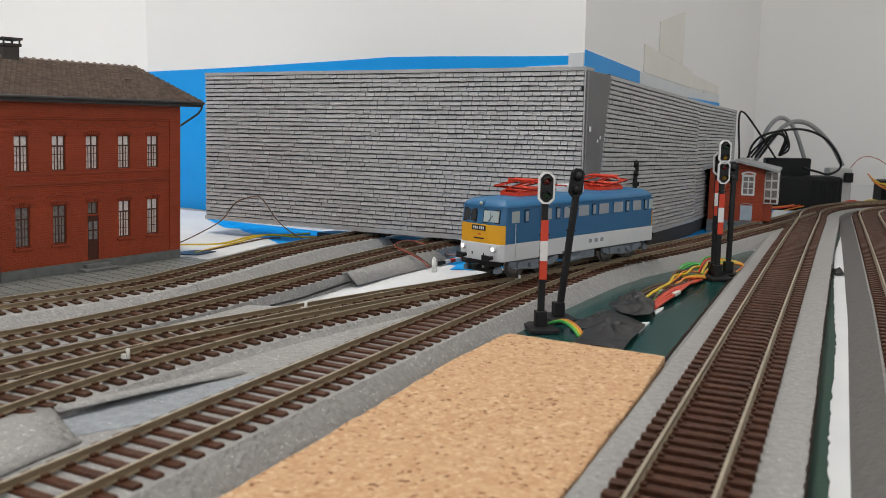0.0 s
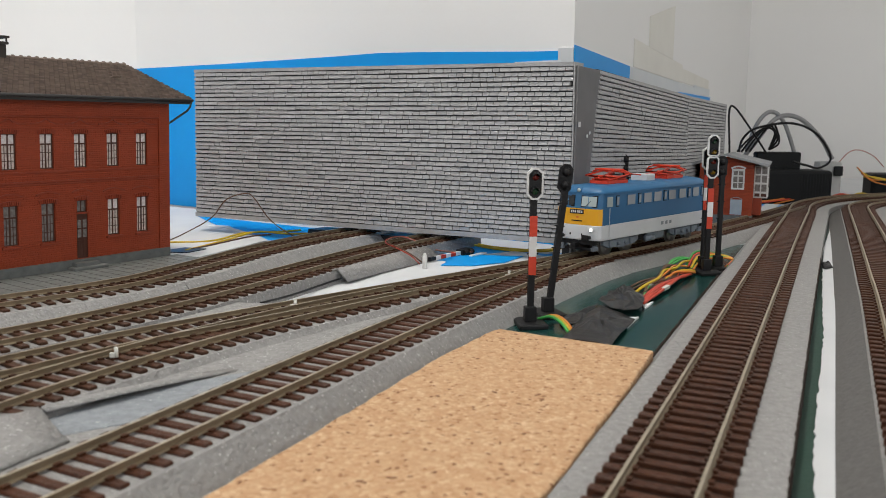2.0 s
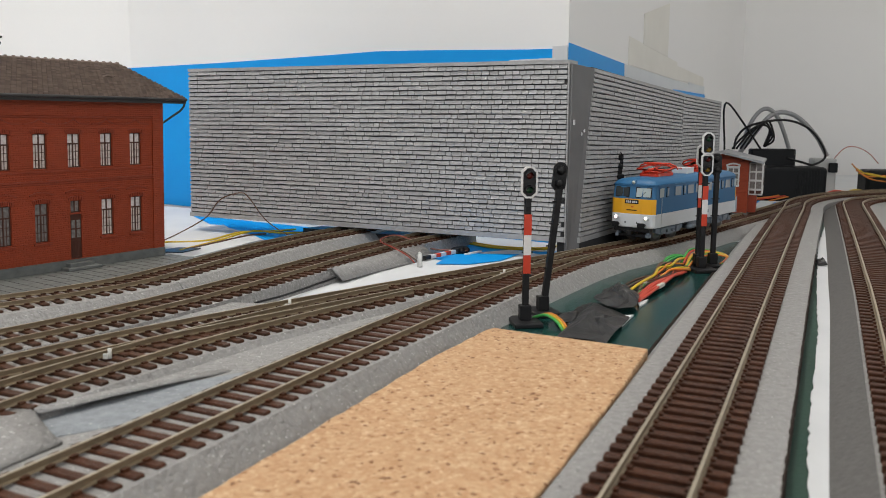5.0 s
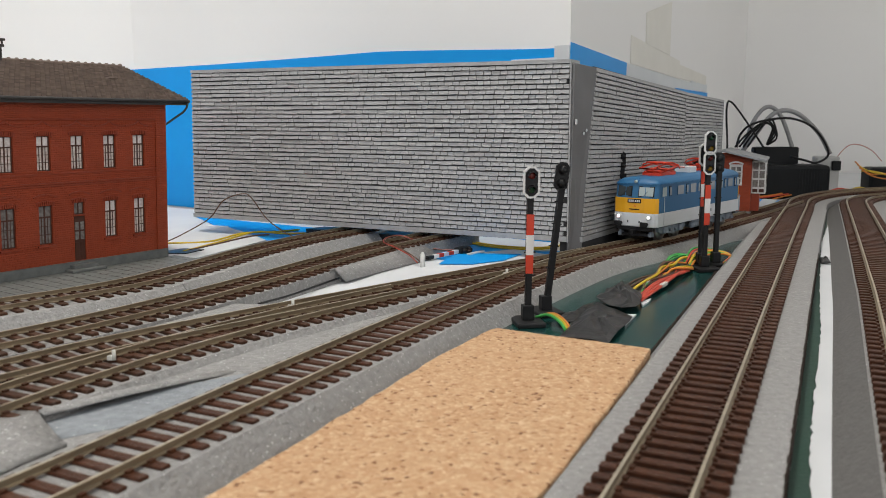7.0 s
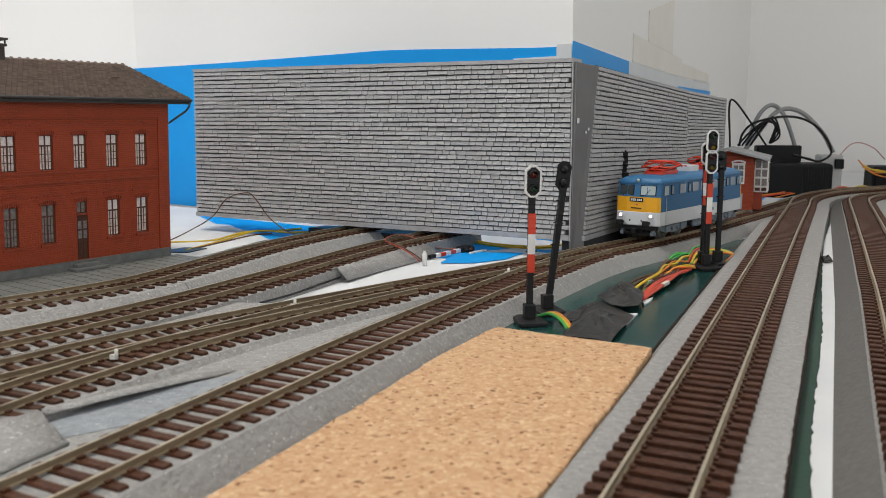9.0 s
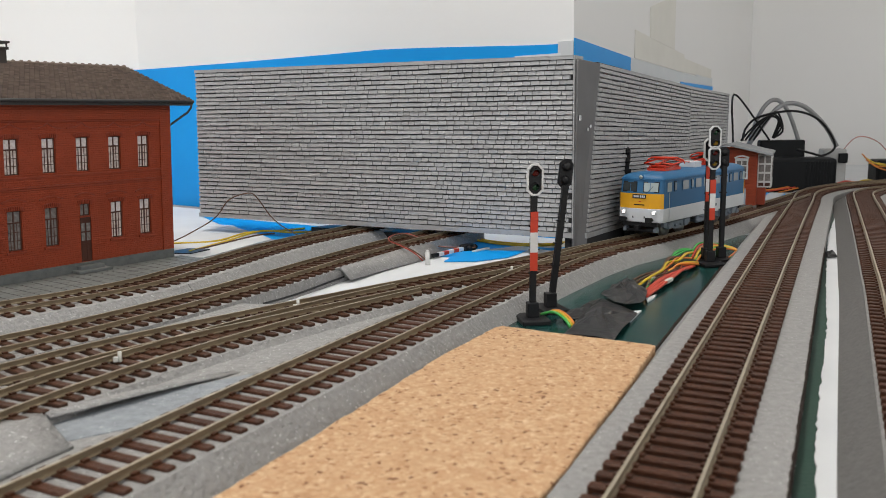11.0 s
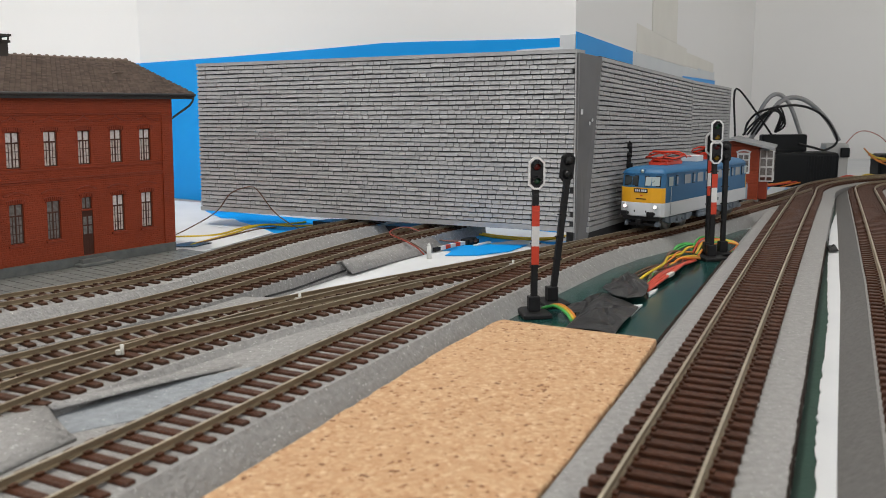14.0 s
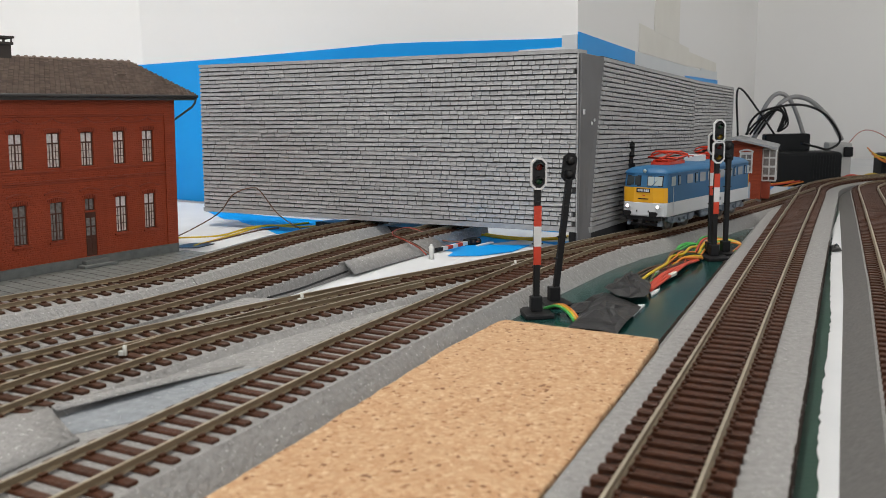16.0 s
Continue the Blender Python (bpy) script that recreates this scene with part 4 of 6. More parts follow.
L_CAB = mat("pale_cab_lining", (0.40, 0.47, 0.47), 0.3, second=(0.30, 0.36, 0.36), scale=50)
L_WIN = mat("grey_machine_room_window", (0.30, 0.33, 0.36), 0.25, second=(0.25, 0.28, 0.31), scale=60)
L_STEEL = mat("bright_wheel_steel", (0.35, 0.34, 0.33), 0.35, 0.8, scale=100)
LAMP = glow_mat("lit_headlight", (1.0, 0.97, 0.92), 1.2)
LAMP_R = glow_mat("lit_warm_headlight", (1.0, 0.72, 0.70), 2.5)

HL, HW = 0.0715, 0.0170   # half length and width of the body


def ring(l, w, z, nose=1.0):
    q = [(l, 0.45 * w), (l - 0.0014 * nose, 0.90 * w), (l - 0.0032 * nose, w)]
    pts = q + [(-x, y) for x, y in q[::-1]] + [(-x, -y) for x, y in q] + [(x, -y) for x, y in q[::-1]]
    return [(x, y, z) for x, y in pts]


loco = thing("electric_locomotive", pose(0, 0, 0), "blue, yellow and pale grey model electric locomotive with red pantographs", "locomotive")
part("skirt", Build().loft([ring(HL + 0.0006, HW + 0.0002, 0.0092), ring(HL + 0.0008, HW + 0.0003, 0.0100), ring(HL + 0.0006, HW + 0.0003, 0.0190)]), L_WHITE, loco, "pale grey lower band", 0.0004)
body = part("body", Build().loft([ring(HL, HW, 0.0190), ring(HL - 0.0002, HW, 0.0300), ring(HL - 0.0014, HW - 0.0001, 0.0392)]), L_BLUE, loco, "blue body side", 0.0004)
part("roof", Build().loft([ring(HL - 0.0013, HW + 0.0003, 0.0392), ring(HL - 0.0015, HW + 0.0003, 0.0400), ring(HL - 0.0024, HW - 0.0012, 0.0417), ring(HL - 0.0046, HW - 0.0040, 0.0433), ring(HL - 0.0078, HW - 0.0085, 0.0442)], True, True), L_BLUE, loco)
part("gutter", Build().loft([ring(HL - 0.0010, HW + 0.0006, 0.0390), ring(HL - 0.0010, HW + 0.0006, 0.0395)]), L_BLUE, loco)
for e in (1, -1):
    q = [(HL + 0.0003, 0.45 * HW), (HL - 0.0011, 0.90 * HW), (HL - 0.0029, HW + 0.00025), (HL - 0.0031, HW + 0.00025), (HL - 0.0060, 0.6 * HW)]
    poly = [(x * e, y * e) for x, y in [(x, -y) for x, y in q[::-1]] + q]
    part("yellow_panel", Build().prism(poly, 0.0191, 0.0296), L_YELLOW, loco, "yellow warning panel across the cab front")
    # dark number panel with pale bars, small crest and lettering bars
    plate = part("number_panel", Build().box(HL * e - 0.0004 * (e < 0), HL * e + 0.0004 * (e > 0) + 0.0003 * e, -0.0052, 0.0052, 0.0262, 0.0290), L_DARK, loco, "black number panel")
    for k in range(6):
        y = -0.0043 + k * 0.00145 + (0.0005 if k > 2 else 0)
        x = HL * e + 0.0007 * e
        part("pale_bar", Build().box(min(x, x + 0.0001 * e), max(x, x + 0.0001 * e), y, y + 0.0010, 0.0268, 0.0284), L_WHITE, plate)
    x = HL * e + 0.0003 * e
    part("lettering_bar", Build().box(min(x, x + 0.00015 * e), max(x, x + 0.00015 * e), -0.0040, 0.0040, 0.0213, 0.0220), L_DARK, loco)
    part("crest", Build().box(min(x, x + 0.00015 * e), max(x, x + 0.00015 * e), -0.0004, 0.0014, 0.0236, 0.0243), L_RED, loco)
    for sy in (1, -1):
        # windscreens: frame, pane
        yc = sy * 0.0083
        def pane3(yh, za, zb, d0, d1):
            r = []
            for d in (d0, d1):
                f = lambda y, z: (HL - 0.0002 - (z - 0.030) * 0.128 - max(0.0, abs(y) - 0.0077) * 0.19 + d) * e
                r.append([(f(yc - yh, za), yc - yh, za), (f(yc + yh, za), yc + yh, za), (f(yc + yh, zb), yc + yh, zb), (f(yc - yh, zb), yc - yh, zb)])
            return Build().loft(r)
        ws = part("windscreen_frame", pane3(0.0058, 0.0306, 0.0380, -0.0006, 0.0003), L_DARK, loco)
        part("windscreen", pane3(0.0052, 0.0312, 0.0374, 0.0002, 0.00045), L_CAB if sy > 0 else L_GLASS, ws, "pale lit cab window" if sy > 0 else "dark cab window")
        part("wiper", Build().tube([((HL + 0.0006) * e, yc - 0.002, 0.0306), ((HL - 0.0001) * e, yc + 0.002, 0.0350)], 0.00015, 5), L_DARK, ws)
        # headlights on the skirt
        hx = (HL + 0.0004) * e
        hl = part("headlight", Build().tube([(hx - 0.0008 * e, sy * 0.0118, 0.0163), (hx + 0.0010 * e, sy * 0.0118, 0.0163)], 0.0016, 12), L_WHITE, loco)
        if e > 0:
            part("headlight_lens", Build().tube([(hx + 0.0010 * e, sy * 0.0118, 0.0163), (hx + 0.0013 * e, sy * 0.0118, 0.0163)], 0.0012, 12), LAMP if sy > 0 else LAMP_R, hl, "glowing headlight lens")
        # buffers
        bf = part("buffer", Build().tube([(hx - 0.001 * e, sy * 0.0102, 0.0113), (hx + 0.0042 * e, sy * 0.0102, 0.0113)], 0.0012, 10), L_DARK, loco)
        part("buffer_plate", Build().box(min(hx + 0.0042 * e, hx + 0.0052 * e), max(hx + 0.0042 * e, hx + 0.0052 * e), sy * 0.0102 - 0.0028, sy * 0.0102 + 0.0028, 0.0098, 0.0134), L_DARK, bf, bevel=0.0006)
        part("lamp_bracket", Build().box(min(hx, hx + 0.0006 * e), max(hx, hx + 0.0006 * e), sy * 0.0045 - 0.0004, sy * 0.0045 + 0.0004, 0.0122, 0.0136), L_DARK, loco)
        sx0, sx1 = sorted((e * (HL - 0.0055), e * (HL - 0.0005)))
        part("step", Build().box(sx0, sx1, sy * 0.0118 - 0.0012, sy * 0.0118 + 0.0012, 0.0022, 0.0048).box(sx0 + 0.001, sx1 - 0.001, sy * 0.0118 - 0.0009, sy * 0.0118 + 0.0009, 0.0048, 0.0094), L_GREY, loco, bevel=0.0003)
    part("buffer_beam", Build().box(min(e * (HL - 0.004), e * HL), max(e * (HL - 0.004), e * HL), -0.0140, 0.0140, 0.0062, 0.0093), L_DARK, loco, bevel=0.0004)
    part("coupling", Build().box(min(e * (HL - 0.001), e * (HL + 0.0035)), max(e * (HL - 0.001), e * (HL + 0.0035)), -0.0016, 0.0016, 0.0042, 0.0072), L_DARK, loco, bevel=0.0004)
    part("rail_guard", Build().box(min(e * (HL - 0.0035), e * (HL - 0.002)), max(e * (HL - 0.0035), e * (HL - 0.002)), -0.0115, 0.0115, 0.0022, 0.0040), L_DARK, loco, bevel=0.0003)
    top = part("top_headlight", Build().tube([(e * (HL - 0.0062), 0, 0.0416), (e * (HL - 0.0014), 0, 0.0412)], 0.0018, 14), L_BLUE, loco)
    part("lens", Build().tube([(e * (HL - 0.0014), 0, 0.0412), (e * (HL - 0.0010), 0, 0.0412)], 0.0013, 14), L_CAB, top, "pale round lamp glass")

# side windows and doors
for sy in (1, -1):
    y0 = sy * HW
    def side_pane(xa, xb, za, zb, m, name, par, d0=0.0, d1=0.0003, bevel=0.0):
        lo, hi = sorted((y0 + sy * d0, y0 + sy * d1))
        return part(name, Build().box(xa, xb, lo, hi, za, zb), m, par, bevel=bevel)
    for x, w, kind in ((0.0610, 0.0060, "cab"), (0.0520, 0.0030, "door"), (0.0362, 0.0090, "m"), (0.0258, 0.0032, "door"), (0.0160, 0.0092, "m"), (0.0030, 0.0092, "m"), (-0.0070, 0.0032, "door"),
                       (-0.0165, 0.0092, "m"), (-0.0310, 0.0092, "m"), (-0.0408, 0.0032, "door"), (-0.0507, 0.0086, "m"), (-0.0605, 0.0028, "door"), (-0.0660, 0.0040, "cab")):
        fr = side_pane(x - w / 2 - 0.0004, x + w / 2 + 0.0004, 0.0303, 0.0377, L_DARK if kind == "door" else L_BLUE, "window_frame", loco, 0.0, 0.00035, 0.0002)
        side_pane(x - w / 2, x + w / 2, 0.0308, 0.0372, {"cab": L_CAB, "door": L_BLUE, "m": L_WIN}[kind], "side_window", fr, 0.0003, 0.0005)
        if kind == "door":
            side_pane(x - w / 2 + 0.0004, x + w / 2 - 0.0004, 0.0314, 0.0366, L_WIN, "door_window", fr, 0.0004, 0.0007)
    part("handrail", Build().tube([(HL - 0.0105, y0 + sy * 0.0006, 0.0105), (HL - 0.0105, y0 + sy * 0.0006, 0.0300)], 0.0002, 5), L_WHITE, loco)
    for k in range(3):
        part("lettering_bar", Build().box(-0.0060 - k * 0.0055, -0.0030 - k * 0.0055, min(y0 + sy * 0.0003, y0 + sy * 0.0004), max(y0 + sy * 0.0003, y0 + sy * 0.0004), 0.0135, 0.0158), L_WIN, loco)

# roof gear
part("roof_box", Build().box(-0.0090, 0.0020, -0.0055, 0.0075, 0.0440, 0.0488), L_WHITE, loco, "white roof equipment box", 0.0005)
part("roof_hatch", Build().box(-0.0230, 0.0040, 0.0080, 0.0130, 0.0424, 0.0436), L_BLUE, loco, bevel=0.0004)
for e in (1, -1):
    pg = part("pantograph", Build().box(e * 0.0385 - 0.0095, e * 0.0385 + 0.0095, -0.0065, -0.0052, 0.0446, 0.0460).box(e * 0.0385 - 0.0095, e * 0.0385 + 0.0095, 0.0052, 0.0065, 0.0446, 0.0460)
              .box(e * 0.0385 - 0.0095, e * 0.0385 - 0.0080, -0.0052, 0.0052, 0.0446, 0.0458).box(e * 0.0385 + 0.0080, e * 0.0385 + 0.0095, -0.0052, 0.0052, 0.0446, 0.0458), L_RED, loco, "folded red pantograph")
    for sy in (1, -1):
        part("arm", Build().tube([(e * 0.0300, sy * 0.0055, 0.0462), (e * 0.0520, sy * 0.0062, 0.0482), (e * 0.0385, sy * 0.0040, 0.0500)], 0.00055, 6), L_RED, pg)
        part("arm", Build().tube([(e * 0.0470, sy * 0.0055, 0.0462), (e * 0.0250, sy * 0.0062, 0.0482), (e * 0.0385, sy * 0.0040, 0.0500)], 0.00055, 6), L_RED, pg)
        part("insulator", Build().tube([(e * 0.0385 - 0.0085, sy * 0.0058, 0.0438), (e * 0.0385 - 0.0085, sy * 0.0058, 0.0448)], 0.0009, 8), L_RED, pg)
        part("insulator", Build().tube([(e * 0.0385 + 0.0085, sy * 0.0058, 0.0434), (e * 0.0385 + 0.0085, sy * 0.0058, 0.0448)], 0.0009, 8), L_RED, pg)
        part("horn", Build().tube([(e * 0.0370, sy * 0.0080, 0.0504), (e * 0.0370, sy * 0.0125, 0.0494), (e * 0.0370, sy * 0.0138, 0.0478)], 0.00035, 6), L_RED, pg)
    for dx in (0.0365, 0.0405):
        part("contact_strip", Build().tube([(e * dx, -0.0085, 0.0504), (e * dx, 0.0085, 0.0504)], 0.0005, 6), L_RED, pg)
    for k in (-1, 0, 1):
        part("cross_tube", Build().tube([(e * 0.0385 + k * 0.0062, -0.0060, 0.0466 + 0.0008 * (k == 0)), (e * 0.0385 + k * 0.0062, 0.0060, 0.0466 + 0.0008 * (k == 0))], 0.0005, 6), L_RED, pg)
    part("lifting_rod", Build().tube([(e * 0.0385 - 0.0085, 0.0012, 0.0470), (e * 0.0385 + 0.0085, -0.0012, 0.0478)], 0.0006, 6), L_RED, pg)
    part("spring_box", Build().box(e * 0.0385 - 0.0030, e * 0.0385 + 0.0030, -0.0030, 0.0030, 0.0446, 0.0476), L_RED, pg, bevel=0.0004)
    pg.matrix_basis = Matrix.Translation((e * 0.0370, 0, 0.0437)) @ Matrix.Diagonal((1.22, 1.12, 1.55, 1.0)) @ Matrix.Translation((-e * 0.0385, 0, -0.0437))
    part("roof_cable", Build().tube([(e * 0.0290, 0.002, 0.0462), (e * 0.0200, 0.003, 0.0478), (e * 0.0060, 0.002, 0.0470)], 0.0003, 6), L_RED, pg)

# underframe, bogies, wheelsets
part("underframe", Build().box(-0.0560, 0.0560, -0.0125, 0.0125, 0.0062, 0.0093), L_DARK, loco)
part("equipment_box", Build().box(-0.0130, 0.0100, -0.0142, 0.0142, 0.0032, 0.0092), L_GREY, loco, bevel=0.0007)
part("air_tank", Build().tube([(0.0030, 0.0148, 0.0050), (0.0130, 0.0148, 0.0050)], 0.0021, 10), L_GREY, loco)
WHEELS = []
for e in (1, -1):
    bc = e * 0.0415
    bg = part("bogie", Build().box(bc - 0.0185, bc + 0.0185, -0.0075, 0.0075, 0.0048, 0.0082), L_DARK, loco)
    for sy in (1, -1):
        lo, hi = sorted((sy * 0.0118, sy * 0.0142))
        f = Build()
        prof = [(-0.0205, 0.0052), (-0.0140, 0.0030), (-0.0060, 0.0030), (-0.0030, 0.0022), (0.0030, 0.0022), (0.0060, 0.0030), (0.0140, 0.0030), (0.0205, 0.0052), (0.0205, 0.0082), (-0.0205, 0.0082)]
        f.loft([[(bc + x, y, z) for x, z in prof] for y in (lo, hi)])
        part("side_frame", f, L_GREY, bg, "grey-blue bogie side frame", 0.0004)
        for dx in (-0.0118, 0.0118):
            part("axle_box", Build().box(bc + dx - 0.0028, bc + dx + 0.0028, min(sy * 0.0140, sy * 0.0156), max(sy * 0.0140, sy * 0.0156), 0.0034, 0.0080), L_GREY, bg, bevel=0.0005)
            part("brake_cylinder", Build().tube([(bc + dx * 0.35, sy * 0.0142, 0.0052), (bc + dx * 0.35, sy * 0.0156, 0.0052)], 0.0012, 8), L_GREY, bg)
    for dx in (-0.0118, 0.0118):
        w = Build()
        for sy in (1, -1):
            w.tube([(0, sy * 0.0072, 0), (0, sy * 0.0080, 0)], 0.0069, 24).tube([(0, sy * 0.0080, 0), (0, sy * 0.0104, 0)], 0.0062, 24)
            for k in range(6):
                a = k * math.pi / 3
                w.box(-0.0004 + 0.0035 * math.cos(a), 0.0004 + 0.0035 * math.cos(a), min(sy * 0.0104, sy * 0.0107), max(sy * 0.0104, sy * 0.0107), -0.0004 + 0.0035 * math.sin(a), 0.0004 + 0.0035 * math.sin(a))
        w.tube([(0, -0.0072, 0), (0, 0.0072, 0)], 0.0012, 8)
        ws = part("wheelset", w, L_STEEL, bg, "steel wheelset")
        ws.location = (bc + dx, 0, 0.0062)
        WHEELS.append((ws, bc + dx))

SMALL = Matrix.Translation((0, 0, 0.0016)) @ Matrix.Diagonal((1.0, 0.92, 0.93, 1.0))   # slightly undersized body shell, riding high
for q in loco.children_recursive:
    if q.name.split(".")[0] != "wheelset":
        q.data.transform(SMALL)

# ---------------------------------------------------------------- colour light signals
S_BLACK = mat("matt_black_plastic", (0.011, 0.011, 0.012), 0.5, second=(0.007, 0.007, 0.008), scale=200, bump=0.2, spec=0.28)
S_WHITE = mat("white_signal_paint", (0.78, 0.78, 0.77), 0.5, scale=200)
S_RED = mat("red_signal_paint", (0.62, 0.045, 0.012), 0.45, scale=200)
LENS_R = mat("dark_red_lens", (0.10, 0.008, 0.006), 0.1, scale=100)
LENS_G = mat("dark_green_lens", (0.010, 0.045, 0.02), 0.1, scale=100)
LENS_Y = mat("amber_lens", (0.22, 0.13, 0.01), 0.1, scale=100)
# Glow added on an unseen lens to give a red reflection on the sheet.
ADDED_RED_GLOW = glow_mat("added_red_lens_glow", (1.0, 0.05, 0.06), 14.0)


def octagon(w, h, c):
    return [(-w + c, -h), (w - c, -h), (w, -h + c), (w, h - c), (w - c, h), (-w + c, h), (-w, h - c), (-w, -h + c)]


def signal_head(parent, zc, lenses, w=0.0035, border=True, lit=None):
    """A lamp board that faces -y, with hoods over its lenses and lamp housings behind."""
    n = len(lenses)
    h = 0.0033 * n + 0.0002
    b = Build().loft([[(x, y, zc + z) for x, z in octagon(w, h, 0.0021)] for y in (0.0006, -0.0002)])
    hd = part("lamp_board", b, S_BLACK, parent)
    if border:
        o, i = octagon(w + 0.0002, h + 0.0002, 0.0022), octagon(w - 0.0006, h - 0.0006, 0.0019)
        q = Build()
        for k in range(8):
            m = (k + 1) % 8
            q.loft([[(o[k][0], y, zc + o[k][1]), (o[m][0], y, zc + o[m][1]), (i[m][0], y, zc + i[m][1]), (i[k][0], y, zc + i[k][1])] for y in (-0.0006, 0.0007)])
        part("white_rim", q, S_WHITE, hd, "white rim of the lamp board")
    for k, m in enumerate(lenses):
        z = zc + (k - (n - 1) / 2) * 0.0062
        part("lens", Build().tube([(0, -0.0002, z), (0, -0.0010, z)], 0.0016, 12), m, hd)
        hood = Build()
        arc = [(-0.0020 * math.cos(t), 0.0020 * math.sin(t)) for t in (math.pi * q / 8 for q in range(9))]
        hood.loft([[(x, -0.0002, z + y) for x, y in arc] + [(x * 0.85, -0.0002, z + y * 0.85) for x, y in arc[::-1]],
                   [(x, -0.0028, z + y - 0.0003) for x, y in arc] + [(x * 0.85, -0.0028, z + y * 0.85 - 0.0003) for x, y in arc[::-1]]])
        part("hood", hood, S_BLACK, hd)
        part("lamp_housing", Build().tube([(0, 0.0006, z), (0, 0.0034, z)], 0.0022, 10, 0.0016), S_BLACK, hd)
    part("cable_box", Build().box(-0.0016, 0.0016, 0.0006, 0.0026, zc - h - 0.0014, zc - h + 0.0012), S_BLACK, hd, bevel=0.0003)
    return hd


def signal(x, y, foot, turn, lean, heads, mast_top, label, bands=(), border=True, base=0.0065, base_z=None):
    """A model signal: base plate, foot block, mast, ladder rungs, lamp boards; it faces the way its turn says."""
    t = thing("railway_signal", pose(x, y, foot, 0, 0, turn), label, "railway signal", "model signals")
    part("base_plate", Build().box(-base, base, -base * 1.35, base * 1.35, 0.0, 0.0022), S_BLACK, t, bevel=0.0005)
    part("foot_block", Build().box(-0.0026, 0.0026, -0.0022, 0.0022, 0.0022, 0.0090), S_BLACK, t, bevel=0.0004)
    mast = part("mast", Build().box(-0.0014, 0.0014, -0.0012, 0.0012, 0.0088, mast_top), S_BLACK, t, bevel=0.0002)
    mast.matrix_basis = Matrix.Rotation(radians(lean), 4, "Y")
    for z0, z1, m in bands:
        part("painted_band", Build().box(-0.0017, 0.0017, -0.0016, -0.0009, z0, z1), m, mast, "red band" if m == S_RED else "white band", 0.0001)
    z = 0.022
    while z < mast_top - 0.006:
        part("rung", Build().box(-0.0020, 0.0030, 0.0004, 0.0010, z, z + 0.0006), S_BLACK, mast)
        z += 0.0105
    for zc, lenses, dx, br in heads:
        hd = signal_head(mast, zc, lenses, border=br)
        hd.location = (dx, -0.0016, 0)
    return t


FOOT = -0.0122
BANDS = ((0.0235, 0.0318, S_RED), (0.0318, 0.0408, S_WHITE), (0.0408, 0.0500, S_RED))
signal(0.0398, 0.3565, TABLE + 0.0006, 8, 0.6, [(0.0642, (LENS_G, LENS_R), 0, True)], 0.0590, "black model signal with banded mast and white rimmed lamp board",
       [(a + 0.0000, b, m) for a, b, m in BANDS])
signal(0.0505, 0.3760, TABLE + 0.0006, 196, -7.0, [(0.0655, (LENS_G, ADDED_RED_GLOW), 0, False)], 0.0600, "black model signal with a leaning mast, seen from behind")
signal(0.1634, 0.4890, TABLE + 0.0006, 6, 0.0, [(0.0655, (LENS_Y, LENS_R), 0, True), (0.0776, (LENS_Y, LENS_G), 0, True)], 0.0600, "tall black model signal with two white rimmed lamp boards",
       ((0.0279, 0.0352, S_RED), (0.0352, 0.0441, S_WHITE), (0.0441, 0.0524, S_RED)), base=0.0075)
signal(0.1648, 0.5000, TABLE + 0.0006, 4, -0.5, [(0.0700, (LENS_G, LENS_R), 0, True)], 0.0650, "black model signal with red and white banded mast, partly hidden",
       ((0.0382, 0.0441, S_RED), (0.0441, 0.0521, S_WHITE), (0.0521, 0.0600, S_RED)))
signal(0.1752, 0.5030, TABLE + 0.0006, 186, 0.0, [(0.0645, (LENS_G, LENS_R), 0, False)], 0.0600, "plain black model signal, seen from behind")
wall_signal = signal(0.1330, 0.5830, TABLE + 0.0006, 200, 0.0, [(0.0625, (LENS_G, LENS_R), 0, False)], 0.0580, "plain black model signal beside the block wall", base=0.0030)
bk = part("ladder_bracket", Build().box(0.0012, 0.0064, -0.0006, 0.0006, 0.0536, 0.0548).box(0.0056, 0.0066, -0.0006, 0.0006, 0.0520, 0.0660).box(0.0034, 0.0066, -0.0006, 0.0006, 0.0640, 0.0650), S_BLACK, wall_signal)
part("mast_clamp", Build().box(-0.0026, 0.0026, -0.0020, 0.0020, 0.0505, 0.0535), S_BLACK, wall_signal, bevel=0.0003)

# ---------------------------------------------------------------- signal hut
HUT_W = mat("white_window_plastic", (0.72, 0.72, 0.70), 0.45, scale=200)
HUT_DOOR = mat("pale_grey_blue_door", (0.36, 0.42, 0.48), 0.5, scale=200)
HUT_ROOF = mat("pale_grey_roofing_felt", (0.30, 0.31, 0.32), 0.7, second=(0.22, 0.23, 0.24), scale=150, bump=0.3)
hut = thing("signal_hut", pose(0.2785, 0.7160, 0.0, 0, 0, -24), "small red brick model hut with white windows and a felt roof", "building")
HW2, HD2 = 0.046, 0.060
part("plinth", Build().box(-HW2 - 0.0006, 0.0006, -0.0006, HD2, TABLE, -0.0006), PLINTH, hut)
b = Build()
pierced(b, -HW2, 0.0, -0.0006, 0.0460, 0.0, 0.002, [(-0.0185, -0.0075, 0.0235, 0.0410)])
b.loft([[(-HW2, y, 0.0460), (0.0, y, 0.0460), (-HW2 / 2, y, 0.0515)] for y in (0.0, 0.002)])
part("front_wall", b, BRICK, hut)
